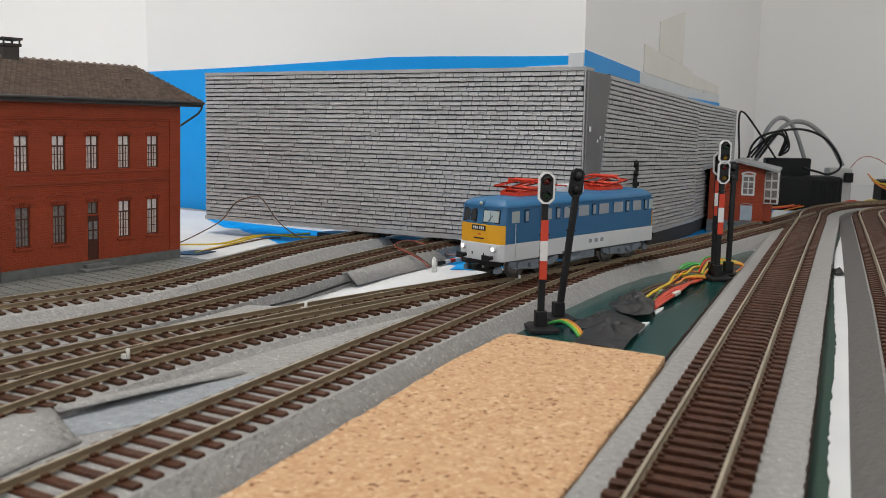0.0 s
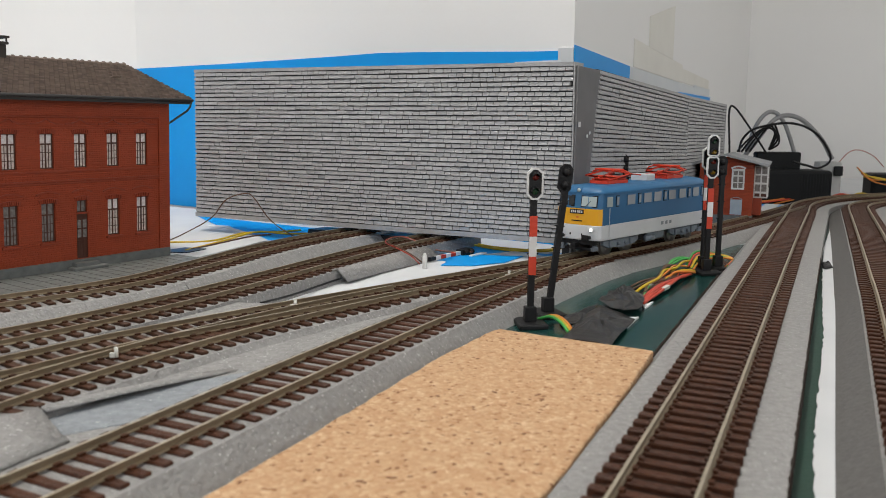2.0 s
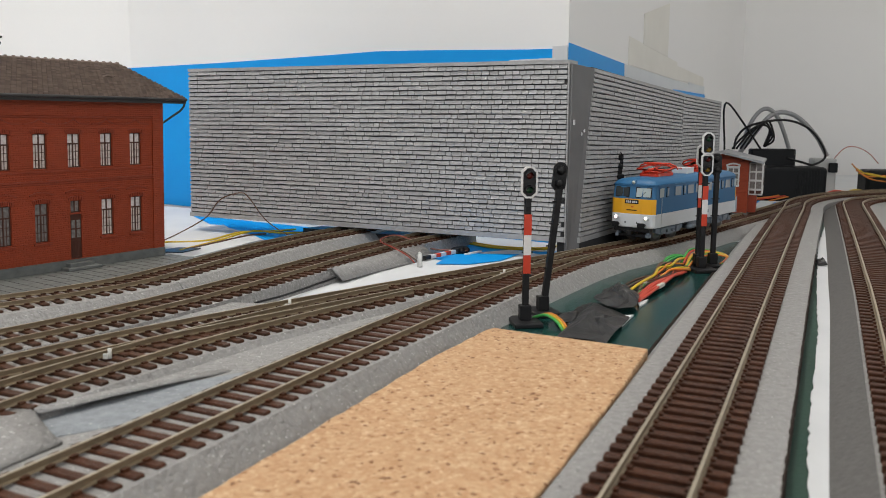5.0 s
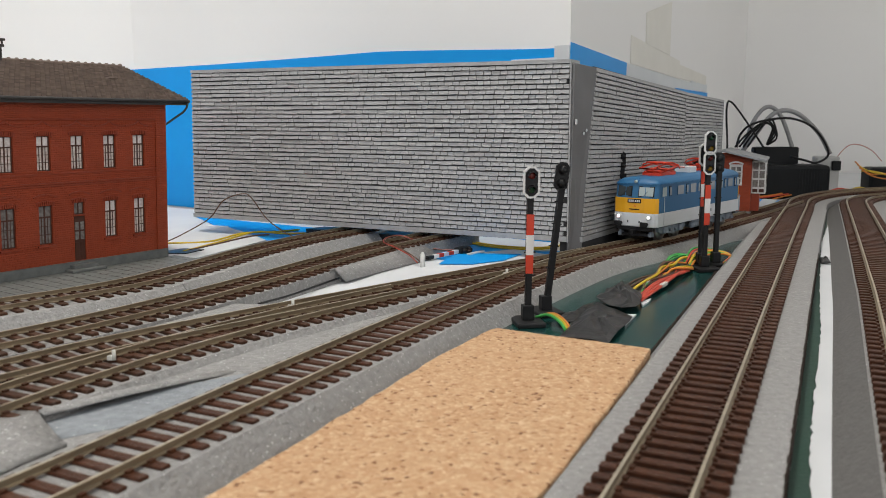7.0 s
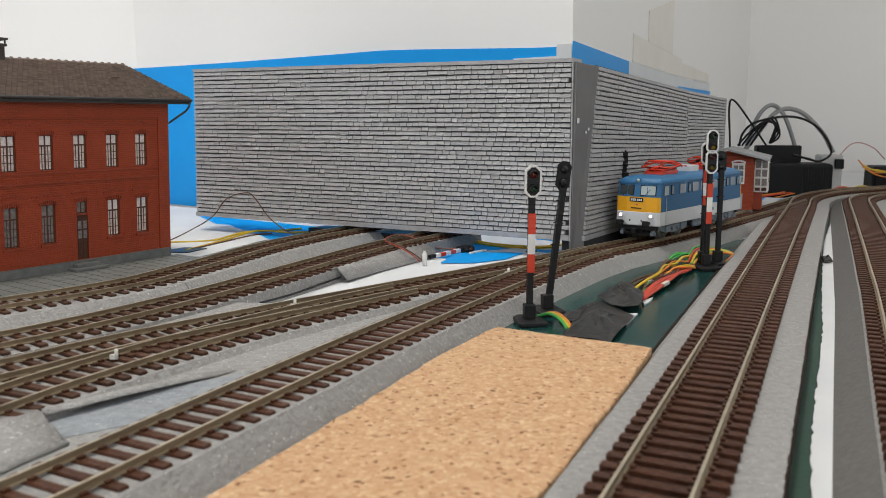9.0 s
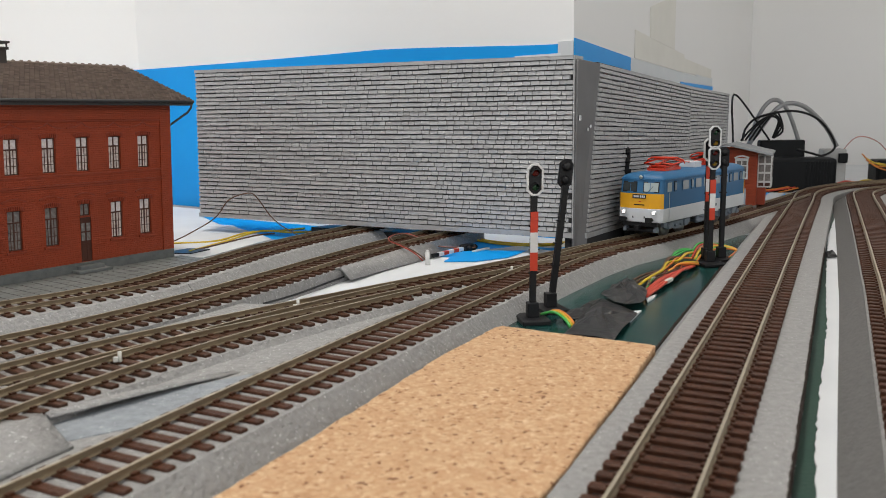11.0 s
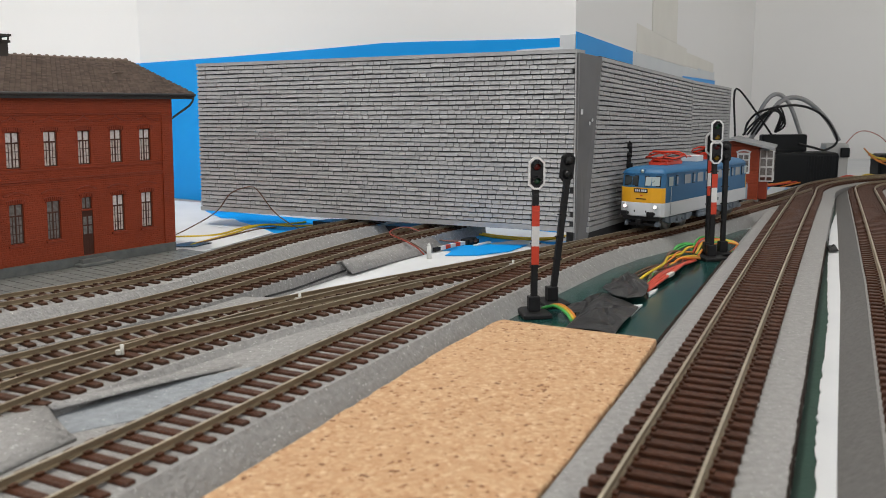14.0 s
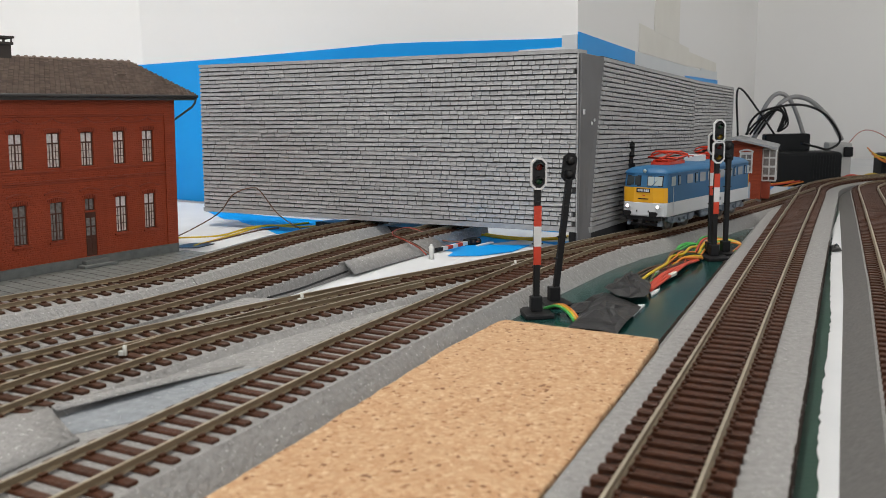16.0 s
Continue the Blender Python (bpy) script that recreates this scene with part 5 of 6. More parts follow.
part("side_wall", Build().box(-0.002, 0.0, 0.0021, HD2, -0.0006, 0.0460).box(-HW2, -HW2 + 0.002, 0.0021, HD2, -0.0006, 0.0460).box(-HW2 + 0.0021, -0.0021, HD2 - 0.002, HD2, -0.0006, 0.0460), BRICK, hut)
wa, wb, wc, wd_ = -0.0185, -0.0075, 0.0235, 0.0410
q = Build().box(wa, wa + 0.0014, -0.0004, 0.0012, wc, wd_).box(wb - 0.0014, wb, -0.0004, 0.0012, wc, wd_).box(wa, wb, -0.0007, 0.0012, wc - 0.0010, wc + 0.0004)
q.box(wa + 0.0014, wb - 0.0014, -0.0003, 0.0012, wd_ - 0.0022, wd_).box(-0.0135, -0.0125, -0.0002, 0.0010, wc, wd_).box(wa, wb, -0.0001, 0.0009, 0.0340, 0.0352).box(wa, wb, 0.0001, 0.0009, 0.0284, 0.0291)
win = part("window", q, HUT_W, hut, "white arched window frame")
part("window_arch", arch(Build(), -0.0130, wd_ - 0.0004, 0.0058, 0.0018, 0.0006, 0.0014), HUT_W, win)
part("pane", Build().box(wa + 0.0014, wb - 0.0014, 0.0012, 0.0014, wc, wd_ - 0.0022), DIMPANE, win)
b = Build().box(-0.0185, -0.0085, -0.0006, 0.0, 0.0, 0.0135)
arch(b, -0.0135, 0.0135, 0.0050, 0.0018, 0.0006, 0.0004)
part("door", b, HUT_DOOR, hut, "pale grey-blue arched door", 0.0002)
bay = part("bay_window", Build().box(0.0001, 0.0120, 0.0060, 0.0300, 0.0150, 0.0440), HUT_W, hut, "white projecting bay window", 0.0004)
for x in (0.0012, 0.0066):
    for z in (0.0210, 0.0290, 0.0365):
        part("pane", Build().box(x, x + 0.0042, 0.0056, 0.0060, z, z + 0.0062), DIMPANE, bay)
    part("panel", Build().box(x, x + 0.0042, 0.0056, 0.0060, 0.0164, 0.0192), DOOR, bay)
for y in (0.0085, 0.0155, 0.0225):
    part("pane", Build().box(0.0120, 0.0124, y, y + 0.0050, 0.0240, 0.0410), DIMPANE, bay)
part("bay_support", Build().prism([(0.0001, 0.0080), (0.0070, 0.0080), (0.0070, 0.0280), (0.0001, 0.0280)], -0.0006, 0.0149), BRICK_P, hut)
part("roof", Build().loft([[(-HW2 - 0.008, y, 0.0438), (-HW2 / 2, y, 0.0525), (0.0125, y, 0.0438), (0.0125, y, 0.0456), (-HW2 / 2, y, 0.0540), (-HW2 - 0.008, y, 0.0456)] for y in (-0.007, HD2 + 0.006)]), HUT_ROOF, hut, "pale grey felt roof", 0.0003)
part("barge_board", Build().loft([[(-HW2 - 0.0082, y, 0.0432), (-HW2 / 2, y, 0.0522), (0.0127, y, 0.0432), (0.0127, y, 0.0446), (-HW2 / 2, y, 0.0536), (-HW2 - 0.0082, y, 0.0446)] for y in (-0.0080, -0.0071)]), HUT_ROOF, hut)

# ---------------------------------------------------------------- wires and clutter
W_YEL = mat("yellow_wire", (0.62, 0.44, 0.02), 0.4, scale=100)
W_RED = mat("red_wire", (0.55, 0.06, 0.03), 0.4, scale=100)
W_DULL = mat("dull_red_wire", (0.33, 0.05, 0.03), 0.45, scale=100)
W_GRN = mat("green_wire", (0.06, 0.40, 0.08), 0.4, scale=100)
W_ORG = mat("orange_wire", (0.68, 0.22, 0.03), 0.4, scale=100)
W_BRN = mat("brown_wire", (0.12, 0.06, 0.035), 0.5, scale=100)
W_BLK = mat("black_cable", (0.012, 0.012, 0.013), 0.45, scale=100, spec=0.3)
W_GRY = mat("grey_cable", (0.28, 0.28, 0.285), 0.5, scale=100)
W_PNK = mat("pink_wire", (0.50, 0.20, 0.18), 0.5, scale=100)
W_CRM = mat("cream_connector", (0.72, 0.72, 0.66), 0.5, scale=100)


def curve3(pts, step=0.003):
    return [tuple(q) for q in spline(pts, step)]


def wire(name, pts, r, m, label, category="wire"):
    return tagged(part(name, Build().tube(curve3(pts), r, 8), m), label, category)


zt = TABLE + 0.0015
wire("yellow_wire", [(-0.2064, 0.6086, zt), (-0.1756, 0.6167, zt), (-0.1569, 0.6485, zt + 0.002), (-0.1342, 0.6727, zt), (-0.1172, 0.6848, zt)], 0.0008, W_YEL, "yellow wire lying on the blue sheet")
wire("yellow_wire", [(-0.1804, 0.5686, zt), (-0.1666, 0.6157, zt), (-0.149, 0.6541, zt + 0.0022), (-0.1267, 0.6605, zt), (-0.106, 0.6626, zt)], 0.0008, W_YEL, "yellow wire lying on the blue sheet")
wire("brown_wire", [(-0.1780, 0.5740, zt), (-0.1640, 0.6100, zt), (-0.1500, 0.6450, zt), (-0.1360, 0.6560, zt)], 0.0006, W_BRN, "thin brown wire beside yellow wires")
wire("brown_wire", [(-0.2082, 0.6000, -0.0105), (-0.1940, 0.6130, -0.0040), (-0.1736, 0.6138, 0.0078), (-0.1621, 0.6138, 0.0215), (-0.1468, 0.6138, 0.0264), (-0.1405, 0.6138, 0.0224), (-0.1306, 0.6138, 0.0080), (-0.1202, 0.6138, -0.0010), (-0.110, 0.630, -0.0108)], 0.00045, W_BRN, "thin brown wire rising in a loop before the wall")
# Thin black tube drawn for the dark line beside the torn foam.
wire("black_edging", [(-0.0850, 0.3730, -0.0050), (-0.0760, 0.4030, -0.0075), (-0.0660, 0.4330, -0.0085), (-0.0565, 0.4520, -0.0080)], 0.0006, W_BLK, "thin black line along the torn foam", "foam edge")
wire("yellow_wire", [(-0.0015, 0.640, zt), (0.0202, 0.6154, zt), (0.0401, 0.59, zt), (0.0636, 0.5764, zt), (0.0804, 0.578, zt), (0.0926, 0.5886, zt)], 0.0008, W_YEL, "yellow wire along the foot of the wall")
wire("yellow_wire", [(-0.0015, 0.632, zt), (0.0202, 0.6074, zt), (0.0401, 0.582, zt), (0.0636, 0.5700, zt), (0.0804, 0.5740, zt), (0.0900, 0.5860, zt)], 0.0008, W_YEL, "yellow wire along the foot of the wall")
for k, (tone, m) in enumerate((("red", W_DULL), ("brown", W_BRN))):
    o = 0.0016 * k
    wire(tone + "_wire", [(0.0225, 0.5530 - o, -0.0085), (-0.0020, 0.5560 - o, -0.0078), (-0.0160, 0.5600 - 1.5 * o, -0.0024), (-0.0262 - o * 0.3, 0.5620 - 2 * o, 0.0009), (-0.0352 + o, 0.5490 + o, 0.0011), (-0.0357 + o, 0.5300 + o, 0.0009),
         (-0.0270 + o, 0.5150 + o, -0.0006), (-0.0180 + o, 0.5120, -0.0052), (-0.0125 + 2 * o, 0.5070, -0.0098)], 0.00045, m, "thin " + tone + " wire looping over a track bed")
# fallen signal with peg
ls = thing("fallen_signal", pose(-0.0075, 0.5228, -0.0088, 0, 0, math.degrees(math.atan2(0.0298, 0.0225))), "small red and white banded signal lying on blue paper", "railway signal")
for k in range(6):
    part("painted_band", Build().box(0.0010 + k * 0.0056, 0.0010 + (k + 1) * 0.0056, -0.0012, 0.0012, -0.0012, 0.0012), (S_BLACK, S_WHITE, S_RED, S_WHITE, S_RED, S_WHITE)[k], ls)
part("lamp_head", Build().prism([(0.0346, -0.0030), (0.0460, -0.0038), (0.0475, 0.0), (0.0460, 0.0038), (0.0346, 0.0030)], -0.0022, 0.0024), S_BLACK, ls, bevel=0.0006)
for x in (0.0375, 0.0435):
    part("hood", Build().tube([(x, -0.0030, 0.0006), (x - 0.0006, -0.0056, 0.0004)], 0.0017, 10), S_BLACK, ls)
part("base", Build().box(0.0345, 0.0530, -0.0105, -0.0078, -0.0018, -0.0006), HUT_W, ls, bevel=0.0003)
slab("blue_paper", [(0.0003, 0.5098), (0.0210, 0.5091), (0.0427, 0.5223), (0.0573, 0.5478), (0.0360, 0.5500), (0.0145, 0.5520), (0.0060, 0.5300)], TABLE + 0.0014, TABLE + 0.0017, BLUE, "bright blue paper under the fallen signal", "paper")
b = Build().tube([(0, 0, 0), (0, 0, 0.0082)], 0.0017, 10, 0.0014).tube([(0, 0, 0.0082), (0, 0, 0.0096)], 0.0014, 10, 0.0006)
tagged(part("white_peg", b, HUT_W), "small white plastic peg standing on paper", "peg").location = (-0.0098, 0.5020, TABLE + 0.0011)

# wires and tape on the green sheet
r = random.Random(21)
gz = TABLE + 0.0016
NAMES = {"red": W_RED, "orange": W_ORG, "yellow": W_YEL, "brown": W_BRN, "green": W_GRN, "black": W_BLK}


def strand(tone, pts, label, rad=0.00062, loose=0.0008):
    """A wire along plan points (x, y, height), a little slack."""
    u = lambda a: r.uniform(-a, a)
    return wire(tone + "_wire", [(x + u(loose), y + u(loose), gz + h + abs(u(0.0006))) for x, y, h in pts], rad, NAMES[tone], label)


for k in range(4):
    strand("black", [(0.100 + 0.002 * k, 0.400 + 0.004 * k, 0), (0.116 + 0.002 * k, 0.430, 0.0006), (0.134, 0.458 + 0.003 * k, 0.001), (0.150, 0.484, 0.0008), (0.162, 0.498, 0)], "black wire low in a tangled bundle", 0.0009, 0.0022)
strand("yellow", [(0.1005, 0.4155, 0.0006), (0.1083, 0.4274, 0.0026), (0.1160, 0.4375, 0.0032), (0.1242, 0.4508, 0.0036), (0.1336, 0.4742, 0.0034), (0.1422, 0.4813, 0.0036), (0.1550, 0.5049, 0.0034), (0.1711, 0.5198, 0.0010)], "yellow wire arching over other wires", 0.0008, 0.0002)
strand("yellow", [(0.1290, 0.4560, 0.0012), (0.1390, 0.4700, 0.0030), (0.1470, 0.4745, 0.0032), (0.1560, 0.4860, 0.0006)], "short yellow wire arching over other wires", 0.0007)
for k in range(4):
    strand("red", [(0.1010 + 0.0010 * k, 0.3960 + 0.0042 * k, 0.0004), (0.1124 + 0.0012 * k, 0.4135 + 0.0040 * k, 0.0016 + 0.0004 * k), (0.1278 + 0.0004 * k, 0.4400 + 0.0022 * k, 0.0022), (0.1400 + 0.0010 * k, 0.4610 + 0.001 * k, 0.0020), (0.1510, 0.4780, 0.0004)],
           "red wire in a loose bundle", 0.00075, 0.0005)
strand("orange", [(0.1284, 0.4505, 0.0010), (0.1363, 0.4647, 0.0034), (0.1461, 0.4682, 0.0034), (0.1540, 0.4800, 0.0010)], "orange wire bent over red wires", 0.0007)
strand("orange", [(0.1200, 0.4450, 0.0010), (0.1340, 0.4700, 0.0036), (0.1440, 0.4900, 0.0034), (0.1580, 0.5000, 0.0010)], "orange wire bent over other wires", 0.0006)
for k in range(3):
    strand("brown", [(0.1020 + 0.001 * k, 0.4320 - 0.004 * k, 0.0004), (0.1118 + 0.001 * k, 0.4450 - 0.003 * k, 0.0018), (0.1195, 0.4520 - 0.002 * k, 0.0022), (0.1267, 0.4618, 0.0020), (0.1400, 0.4900 + 0.003 * k, 0.0024), (0.1504, 0.5055, 0.0008)], "brown wire at the side of a bundle", 0.00065, 0.0007)
for k in range(3):
    strand("green", [(0.1400 + 0.003 * k, 0.4950 + 0.006 * k, 0.0008), (0.1514, 0.5120 + 0.004 * k, 0.0024), (0.1600, 0.5180 + 0.003 * k, 0.0028), (0.1680, 0.5110, 0.0022), (0.1740, 0.5060, 0.0006)], "green wire by the signal feet", 0.0007)
for k, tone in enumerate(("orange", "green", "yellow", "orange", "red", "green")):
    o = 0.0028 * k
    strand(tone, [(0.1560, 0.4900 + o, 0.0006), (0.1680, 0.5080 + o, 0.0030 + o * 0.3), (0.1820 + 0.0006 * k, 0.5200 + o * 0.8, 0.0042), (0.1915, 0.5160 + o * 0.6, 0.0022), (0.1800, 0.5020, 0.0004)], tone + " wire in a loop behind the signals", 0.0007, 0.0012)
for k in range(10):
    tone = ("red", "brown", "yellow", "brown", "black", "black", "red", "green", "brown", "black")[k]
    u = lambda: r.uniform(-0.004, 0.004)
    strand(tone, [(0.104 + u(), 0.408 + u(), 0), (0.116 + u(), 0.432 + u(), r.uniform(0.0005, 0.0024)), (0.130 + u(), 0.456 + u(), r.uniform(0.0005, 0.003)), (0.144 + u(), 0.478 + u(), r.uniform(0.0005, 0.003)), (0.158 + u(), 0.494 + u(), 0)],
           tone + " wire in a tangled bundle on green sheet", 0.0005)
for x, y, a in ((0.1215, 0.4290, 1.0), (0.1150, 0.4370, 1.05)):
    o = tagged(part("wire_connector", Build().box(-0.0050, 0.0050, -0.0013, 0.0013, 0, 0.0020), W_CRM, bevel=0.0004), "small cream wire connector among the wires", "connector")
    o.matrix_basis = Matrix.Translation((x, y, gz + 0.0010)) @ Matrix.Rotation(a, 4, "Z")
for k, m in enumerate((W_GRN, W_YEL, W_ORG)):
    o = 0.0012 * k
    wire(("green_wire", "yellow_wire", "orange_wire")[k], [(0.0440, 0.3600, FOOT + 0.003), (0.0490 + o, 0.3560 + o, FOOT + 0.0052), (0.0530 + o, 0.3480 + o, FOOT + 0.004), (0.0545 + o, 0.3400 + o, FOOT + 0.002)], 0.0007, m, "short coloured wire at a signal foot")


def crumpled(name, poly, z, lift, label, seed):
    """A piece of tape with folds: rings of flat facets with uneven heights."""
    rr = random.Random(seed)
    cx, cy = sum(q[0] for q in poly) / len(poly), sum(q[1] for q in poly) / len(poly)
    fine = wavy(poly, 0.0006, 0.007, seed)
    n = len(fine)
    v, f = [(cx, cy, z + lift * 0.8)], []
    for s in (0.3, 0.55, 0.8, 1.0):
        for x, y in fine:
            ridge = abs(math.sin((x * 0.8 + y * 0.5) * 330 + seed)) * 0.7 + abs(math.sin((x * 0.6 - y * 0.9) * 520 + seed)) * 0.5
            v.append((cx + (x - cx) * s, cy + (y - cy) * s, z + lift * ((1.05 - s) * 0.7 + 0.45 * ridge * (1.1 - 0.6 * s)) + rr.uniform(0, lift * 0.3)))
    f += [(0, 1 + i, 1 + (i + 1) % n) for i in range(n)]
    for a in range(3):
        f += [(1 + a * n + i, 1 + (a + 1) * n + i, 1 + (a + 1) * n + (i + 1) % n, 1 + a * n + (i + 1) % n) for i in range(n)]
    ob = part(name, Build().add(v, f), BLACK)
    md = ob.modifiers.new("thickness", "SOLIDIFY")
    md.thickness = 0.0003
    return tagged(ob, label, "tape")


crumpled("black_tape", [(0.0493, 0.3281), (0.0682, 0.3184), (0.0791, 0.3411), (0.0889, 0.3627), (0.0850, 0.3760), (0.0785, 0.3902), (0.0717, 0.3786), (0.0638, 0.3597), (0.0553, 0.3406)], TABLE + 0.0012, 0.0036, "crumpled black tape on the green sheet", 2)
crumpled("black_tape", [(0.0783, 0.3950), (0.0884, 0.4148), (0.1018, 0.4398), (0.1022, 0.4180), (0.1025, 0.3960), (0.0936, 0.3752), (0.0858, 0.3707), (0.0784, 0.3868)], TABLE + 0.0022, 0.0050, "folded black tape covering wires", 5)
crumpled("black_tape", [(0.0547, 0.3645), (0.0640, 0.3734), (0.0802, 0.3984), (0.0736, 0.3828), (0.0594, 0.3528), (0.0545, 0.3554)], TABLE + 0.0010, 0.0024, "narrow strip of black tape", 7)
for pts in ([(0.0585, 0.3530), (0.0640, 0.3590), (0.0690, 0.3715), (0.0610, 0.3600)], [(0.0825, 0.3500), (0.0900, 0.3650), (0.0926, 0.3700), (0.0870, 0.3690)], [(0.1000, 0.3880), (0.1050, 0.3960), (0.1085, 0.4040), (0.1010, 0.3960)]):
    slab("paper_scrap", pts, TABLE + 0.0008, TABLE + 0.0017, PAPER, "small white paper scrap under black tape", "paper scrap")
crumpled("black_clip", [(0.2420, 0.5000), (0.2480, 0.5000), (0.2495, 0.5130), (0.2430, 0.5150)], TABLE + 0.0013, 0.004, "small black clip in the gap between beds", 8)

# foam flaps and filling
def sheet3(name, rows_, m, label, category, thick=0.0012):
    n = len(rows_[0])
    v = [q for row in rows_ for q in row]
    f = [(a * n + i, a * n + i + 1, (a + 1) * n + i + 1, (a + 1) * n + i) for a in range(len(rows_) - 1) for i in range(n - 1)]
    ob = part(name, Build().add(v, f, True), m)
    md = ob.modifiers.new("thickness", "SOLIDIFY")
    md.thickness = thick
    return tagged(ob, label, category)


slab("foam_filling", [(-0.215, -0.01), (-0.170, -0.01), (-0.085, 0.160), (-0.060, 0.212), (-0.030, 0.270), (0.010, 0.345), (0.035, 0.400), (0.010, 0.395), (-0.045, 0.335), (-0.085, 0.285), (-0.125, 0.220)],
     TABLE + 0.0003, -0.0060, FOAM, "grey foam filling between two track beds", "foam sheet")
sheet3("foam_flap", [[(-0.1215, 0.2290, -0.0056), (-0.1135, 0.2385, -0.0056), (-0.1025, 0.2495, -0.0056), (-0.0900, 0.2612, -0.0058), (-0.0712, 0.2750, -0.0066)],
                     [(-0.1172, 0.2260, -0.0034), (-0.1088, 0.2342, -0.0033), (-0.0983, 0.2447, -0.0035), (-0.0868, 0.2570, -0.0044), (-0.0698, 0.2732, -0.0066)],
                     [(-0.1140, 0.2228, -0.0038), (-0.1052, 0.2312, -0.0037), (-0.0948, 0.2422, -0.0039), (-0.0842, 0.2552, -0.0049), (-0.0688, 0.2722, -0.0068)]], FOAM, "curled edge of speckled grey foam", "foam flap", 0.0005)
slab("foam_core", [(-0.1140, 0.2240), (-0.1040, 0.2110), (-0.0900, 0.2200), (-0.0690, 0.2560), (-0.0660, 0.2690), (-0.0850, 0.2560), (-0.1060, 0.2340)], -0.0062, -0.0058, FOAM_IN, "bare bluish grey foam where the edge has torn", "foam sheet")
sheet3("foam_flap", [[(-0.1500, 0.1700, -0.0048), (-0.1420, 0.1950, -0.0044), (-0.1300, 0.2180, -0.0042), (-0.1210, 0.2290, -0.0044)],
                     [(-0.1400, 0.1660, -0.0036), (-0.1310, 0.1900, -0.0030), (-0.1215, 0.2120, -0.0028), (-0.1150, 0.2220, -0.0034)],
                     [(-0.1280, 0.1600, -0.0052), (-0.1200, 0.1820, -0.0050), (-0.1120, 0.2010, -0.0050), (-0.1060, 0.2110, -0.0052)],
                     [(-0.1200, 0.1560, -0.0060), (-0.1130, 0.1760, -0.0060), (-0.1060, 0.1940, -0.0060), (-0.1000, 0.2060, -0.0060)]], FOAM, "rounded loose edge of speckled grey foam", "foam flap", 0.001)
sheet3("foam_flap", [[(-0.0625, 0.4480, -0.0036), (-0.0500, 0.4730, -0.0038), (-0.0300, 0.5130, -0.0038), (-0.0130, 0.5480, -0.0038)],
                     [(-0.0585, 0.4500, -0.0030), (-0.0430, 0.4790, -0.0060), (-0.0240, 0.5150, -0.0066), (-0.0060, 0.5440, -0.0068)],
                     [(-0.0525, 0.4490, -0.0098), (-0.0350, 0.4830, -0.0106), (-0.0150, 0.5150, -0.0112), (0.0010, 0.5390, -0.0112)]], FOAM, "loose shoulder of speckled grey foam", "foam flap", 0.0012)
# small point motors and pegs on the turnouts
for x, y in ((-0.1138, 0.2740), (-0.0650, 0.3520), (0.0366, 0.4270)):
    o = tagged(part("turnout_peg", Build().tube([(0, 0, -0.0024), (0, 0, 0.0012)], 0.0007, 8).box(-0.0022, -0.0006, -0.0006, 0.0006, -0.0024, -0.0008), W_CRM), "tiny pale turnout lever peg", "peg", "turnout pegs")
    o.location = (x, y, 0)

# power supplies and cables at the back
P_BLK = mat("black_adapter_plastic", (0.006, 0.007, 0.008), 0.5, second=(0.004, 0.005, 0.006), scale=80, bump=0.2, spec=0.18)
P_GRY = mat("grey_adapter_plastic", (0.42, 0.42, 0.41), 0.5, second=(0.36, 0.36, 0.35), scale=80)
ad = thing("power_adapter", pose(0.3900, 0.9700, TABLE, 0, 0, -10), "black mains adapter with ribbed sides", "power adapter")
part("housing", Build().box(-0.025, 0.072, -0.022, 0.022, 0.0, 0.0400), P_BLK, ad, bevel=0.004)
for k in range(9):
    part("rib", Build().box(0.038 + k * 0.0032, 0.0394 + k * 0.0032, -0.0226, -0.0215, 0.008, 0.036), P_BLK, ad)
ad2 = thing("power_adapter", pose(0.3900, 0.9950, TABLE, 0, 0, -8), "flat black mains adapter standing behind another", "power adapter")
part("housing", Build().box(-0.002, 0.050, -0.008, 0.010, 0.0, 0.0600), P_BLK, ad2, bevel=0.002)
ad3 = thing("power_strip", pose(0.4945, 1.0250, TABLE, 0, 0, -12), "grey plastic box with a dark plug", "power strip")
part("housing", Build().box(-0.0150, 0.0120, -0.014, 0.014, 0.0, 0.0470), P_GRY, ad3, bevel=0.002)
part("plug", Build().box(0.0020, 0.0125, -0.0180, -0.0142, 0.030, 0.0420), P_BLK, ad3, bevel=0.001)
ad4 = thing("black_power_box", pose(0.5880, 1.0350, TABLE, 0, 0, -8), "low black box with cables around it", "power box")
part("housing", Build().box(-0.035, 0.10, -0.015, 0.02, 0.0, 0.0320), P_BLK, ad4, bevel=0.004)
wire("black_cable", [(0.349, 0.985, 0.0), (0.349, 0.975, 0.0437), (0.3442, 0.97, 0.0934), (0.3499, 0.97, 0.1012), (0.3745, 0.975, 0.0732), (0.3959, 0.98, 0.0463)], 0.0012, W_BLK, "black cable in a tall loop", "cable")
wire("black_cable", [(0.362, 0.98, 0.0480), (0.366, 0.98, 0.0635), (0.3777, 0.97, 0.0764), (0.4141, 0.96, 0.0824), (0.4457, 0.96, 0.0700), (0.4668, 0.965, 0.0418), (0.454, 0.965, 0.0300), (0.4367, 0.96, 0.0330), (0.4167, 0.955, 0.0380)], 0.0014, W_BLK, "black cable in a wide loop over the adapters", "cable")
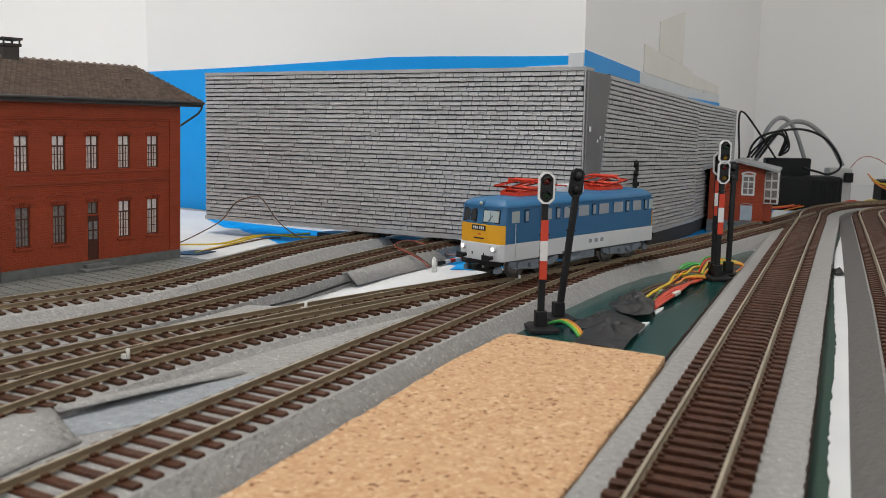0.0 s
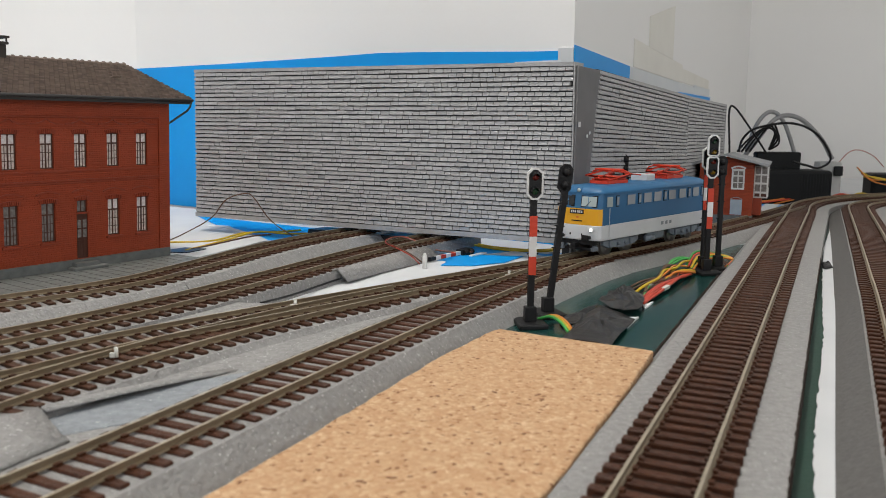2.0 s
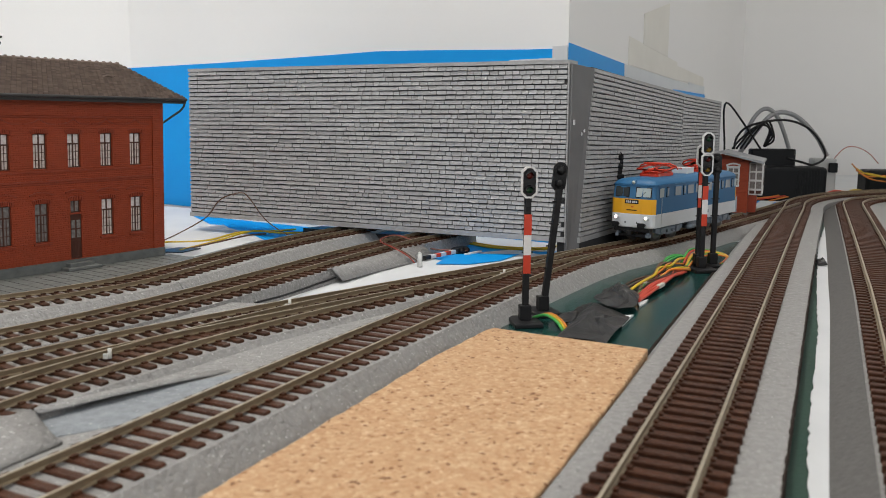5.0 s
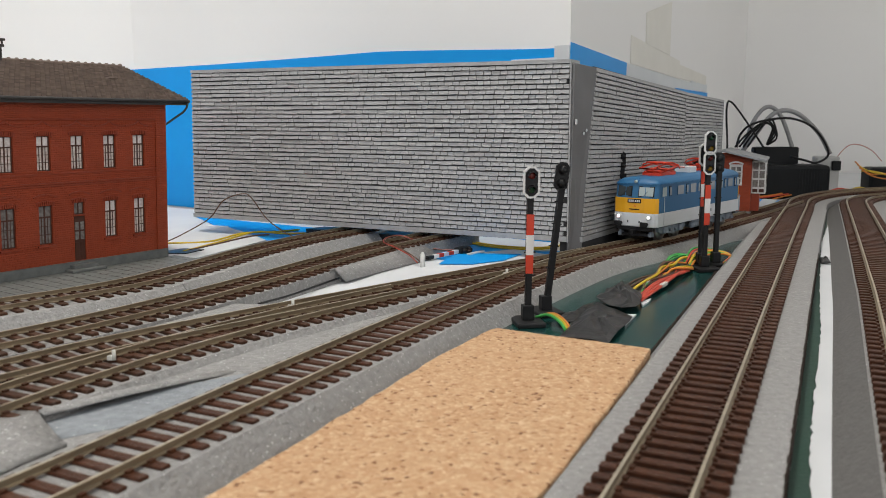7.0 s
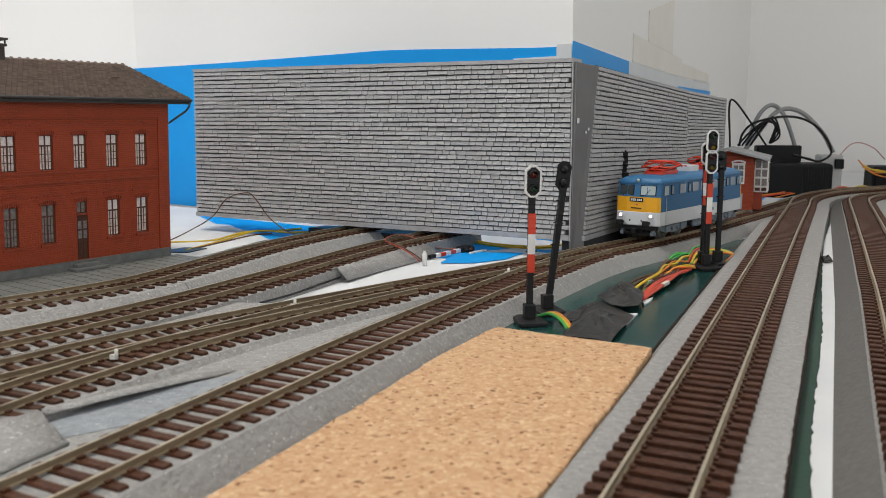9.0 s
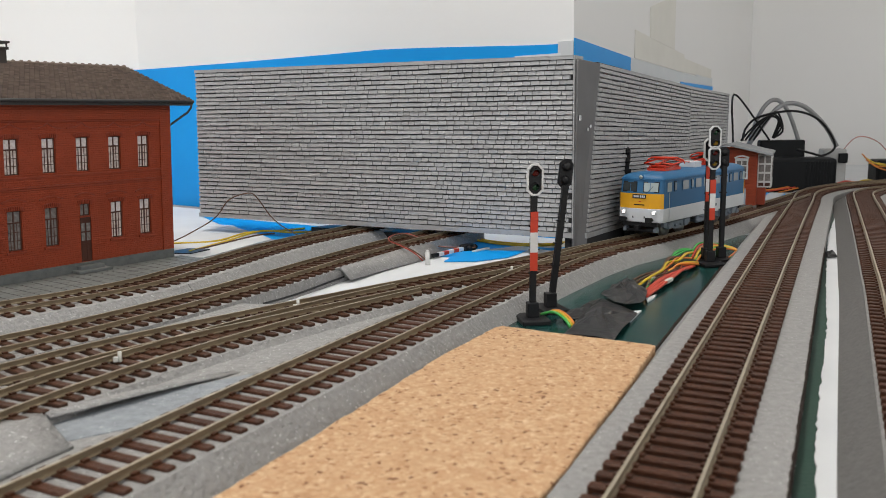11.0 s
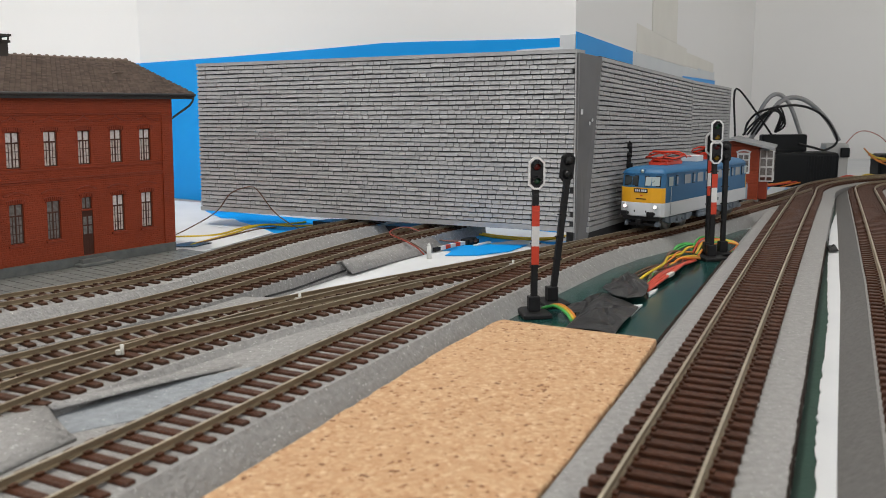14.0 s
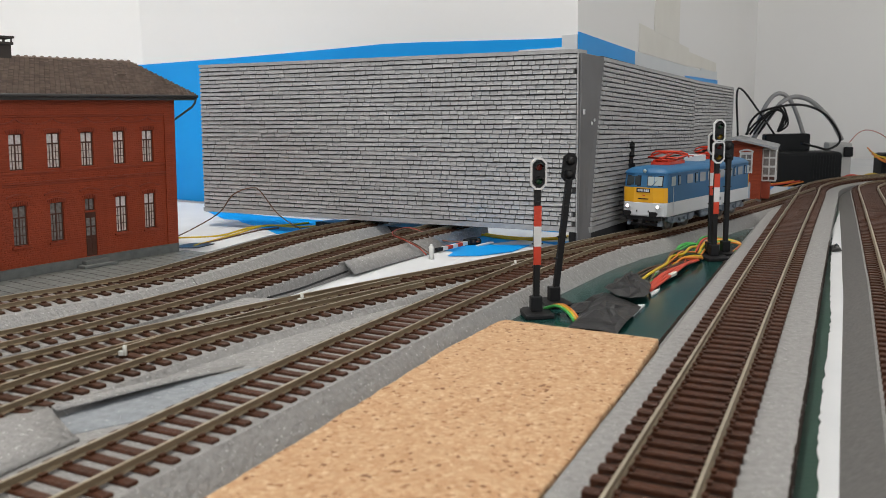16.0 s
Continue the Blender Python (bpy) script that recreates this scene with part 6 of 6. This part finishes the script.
for k in range(4):
    wire("black_cable", [(0.362 + 0.005 * k, 0.985, 0.048), (0.372 + 0.006 * k, 0.98, 0.062 + 0.003 * k), (0.388 + 0.004 * k, 0.975, 0.076 + 0.002 * k), (0.402 + 0.002 * k, 0.975, 0.072 - 0.004 * k), (0.398, 0.98, 0.050)], 0.0012, W_BLK, "black cable in a small coil", "cable")
wire("grey_cable", [(0.3806, 1.005, 0.0000), (0.3806, 1.005, 0.0423), (0.3892, 1.0, 0.0797), (0.4056, 1.0, 0.0964), (0.4235, 1.0, 0.0825), (0.4435, 1.0, 0.033)], 0.0026, W_GRY, "thick grey cable in an arch", "cable")
wire("grey_cable", [(0.3700, 1.005, 0.0300), (0.3869, 1.0, 0.0559), (0.4129, 1.0, 0.0881), (0.4404, 1.0, 0.089), (0.4693, 1.0, 0.0648), (0.4876, 1.003, 0.0380)], 0.0028, W_GRY, "thick grey cable ending in a plug", "cable")
wire("pink_wire", [(0.505, 1.03, 0.0280), (0.5152, 1.02, 0.0464), (0.5291, 1.02, 0.0497), (0.5472, 1.02, 0.0424), (0.5673, 1.03, 0.0280)], 0.0006, W_PNK, "thin pinkish wire in an arch")
for k in range(4):
    wire("yellow_wire", [(0.512 + 0.003 * k, 0.990, 0.030 - 0.004 * k), (0.528 + 0.004 * k, 0.985 + 0.003 * k, 0.014 + 0.003 * (k % 2)), (0.560 + 0.006 * k, 0.990, 0.008 + 0.004 * (k % 3)), (0.600, 0.995, 0.014 - 0.003 * k), (0.660, 1.010, 0.010 + 0.002 * k)],
         0.0008, W_YEL if k % 2 else W_ORG, "dull yellow wire sagging before a black box")
rw = random.Random(5)
for k in range(12):
    tone = ("orange", "brown", "red", "orange", "yellow", "brown")[k % 6]
    x, u = 0.40 + 0.02 * k, lambda a: rw.uniform(-a, a)
    wire(tone + "_wire", [(x, 0.948 + 0.003 * k + u(0.006), TABLE + 0.0015), (x + 0.02, 0.952 + 0.003 * k + u(0.006), TABLE + 0.006 + abs(u(0.006))), (x + 0.045, 0.958 + 0.003 * k + u(0.008), TABLE + 0.005 + abs(u(0.006))), (x + 0.07, 0.962 + 0.003 * k + u(0.006), TABLE + 0.0015)],
         0.0010, NAMES[tone], tone + " wire in a heap before the adapters")
for k in range(5):
    m = (W_ORG, W_RED, W_ORG, W_BRN, W_RED)[k]
    wire("orange_wire" if m == W_ORG else "red_wire" if m == W_RED else "brown_wire", [(0.345 + 0.02 * k, 0.935 - 0.006 * k, zt + 0.001), (0.385 + 0.015 * k, 0.935 + 0.004 * k, zt + 0.004), (0.42 + 0.012 * k, 0.955, zt + 0.006), (0.46 + 0.01 * k, 0.985, zt + 0.002)], 0.0008, m, "coloured wire lying before the adapters")
bk = slab("leaflet_stack", [(0.3220, 0.8220), (0.3380, 0.8130), (0.3810, 0.8920), (0.3660, 0.9120)], TABLE + 0.0006, TABLE + 0.0040, BLUE, "blue and white leaflets lying on the table", "leaflets")
slab("leaflet", [(0.3270, 0.8270), (0.3380, 0.8200), (0.3790, 0.8930), (0.3680, 0.9060)], TABLE + 0.0042, TABLE + 0.0048, PAPER, "white leaflet on a blue stack", "leaflet")


# ---------------------------------------------------------------- motion
RUN = spline(LINES["loop"], 0.001)
TRAVEL = [(0.0, 0.5828), (0.5, 0.6059), (1.0, 0.6293), (1.5, 0.6519), (2.0, 0.6750), (2.5, 0.6970), (3.0, 0.7200), (3.5, 0.7380), (4.0, 0.7422), (4.4, 0.7428), (16.0, 0.7428)]


def travelled(t):
    """Distance of the locomotive's middle along its track, smooth in time."""
    ts, ss = [q[0] for q in TRAVEL], [q[1] for q in TRAVEL]
    i = max(k for k in range(len(ts) - 1) if ts[k] <= t + 1e-9)
    slope = lambda k: 0.0 if k >= len(ts) - 3 else (ss[k + 1] - ss[max(k - 1, 0)]) / (ts[k + 1] - ts[max(k - 1, 0)])
    h = ts[i + 1] - ts[i]
    u = (t - ts[i]) / h
    a, b = slope(i) * h, slope(i + 1) * h
    return (2 * u ** 3 - 3 * u ** 2 + 1) * ss[i] + (u ** 3 - 2 * u ** 2 + u) * a + (3 * u ** 2 - 2 * u ** 3) * ss[i + 1] + (u ** 3 - u ** 2) * b


def on_run(s):
    i = min(int(s / 0.001), len(RUN) - 2)
    return RUN[i].lerp(RUN[i + 1], s / 0.001 - i)


def loco_pose(t):
    s = travelled(t)
    a, b = on_run(s - 0.033), on_run(s + 0.033)
    c = (a + b) / 2
    return pose(c.x, c.y, 0.0, 0, 0, math.degrees(math.atan2(a.y - b.y, a.x - b.x)))


def motions():
    times = [k * 0.1 for k in range(45)] + [16.0]
    walk(loco, [(t, loco_pose(t)) for t in times])
    for w, x in WHEELS:
        walk(w, [(t, pose(x, 0, 0.0062, 0, -math.degrees((travelled(t) - travelled(0)) / 0.0062), 0)) for t in times])


motions()
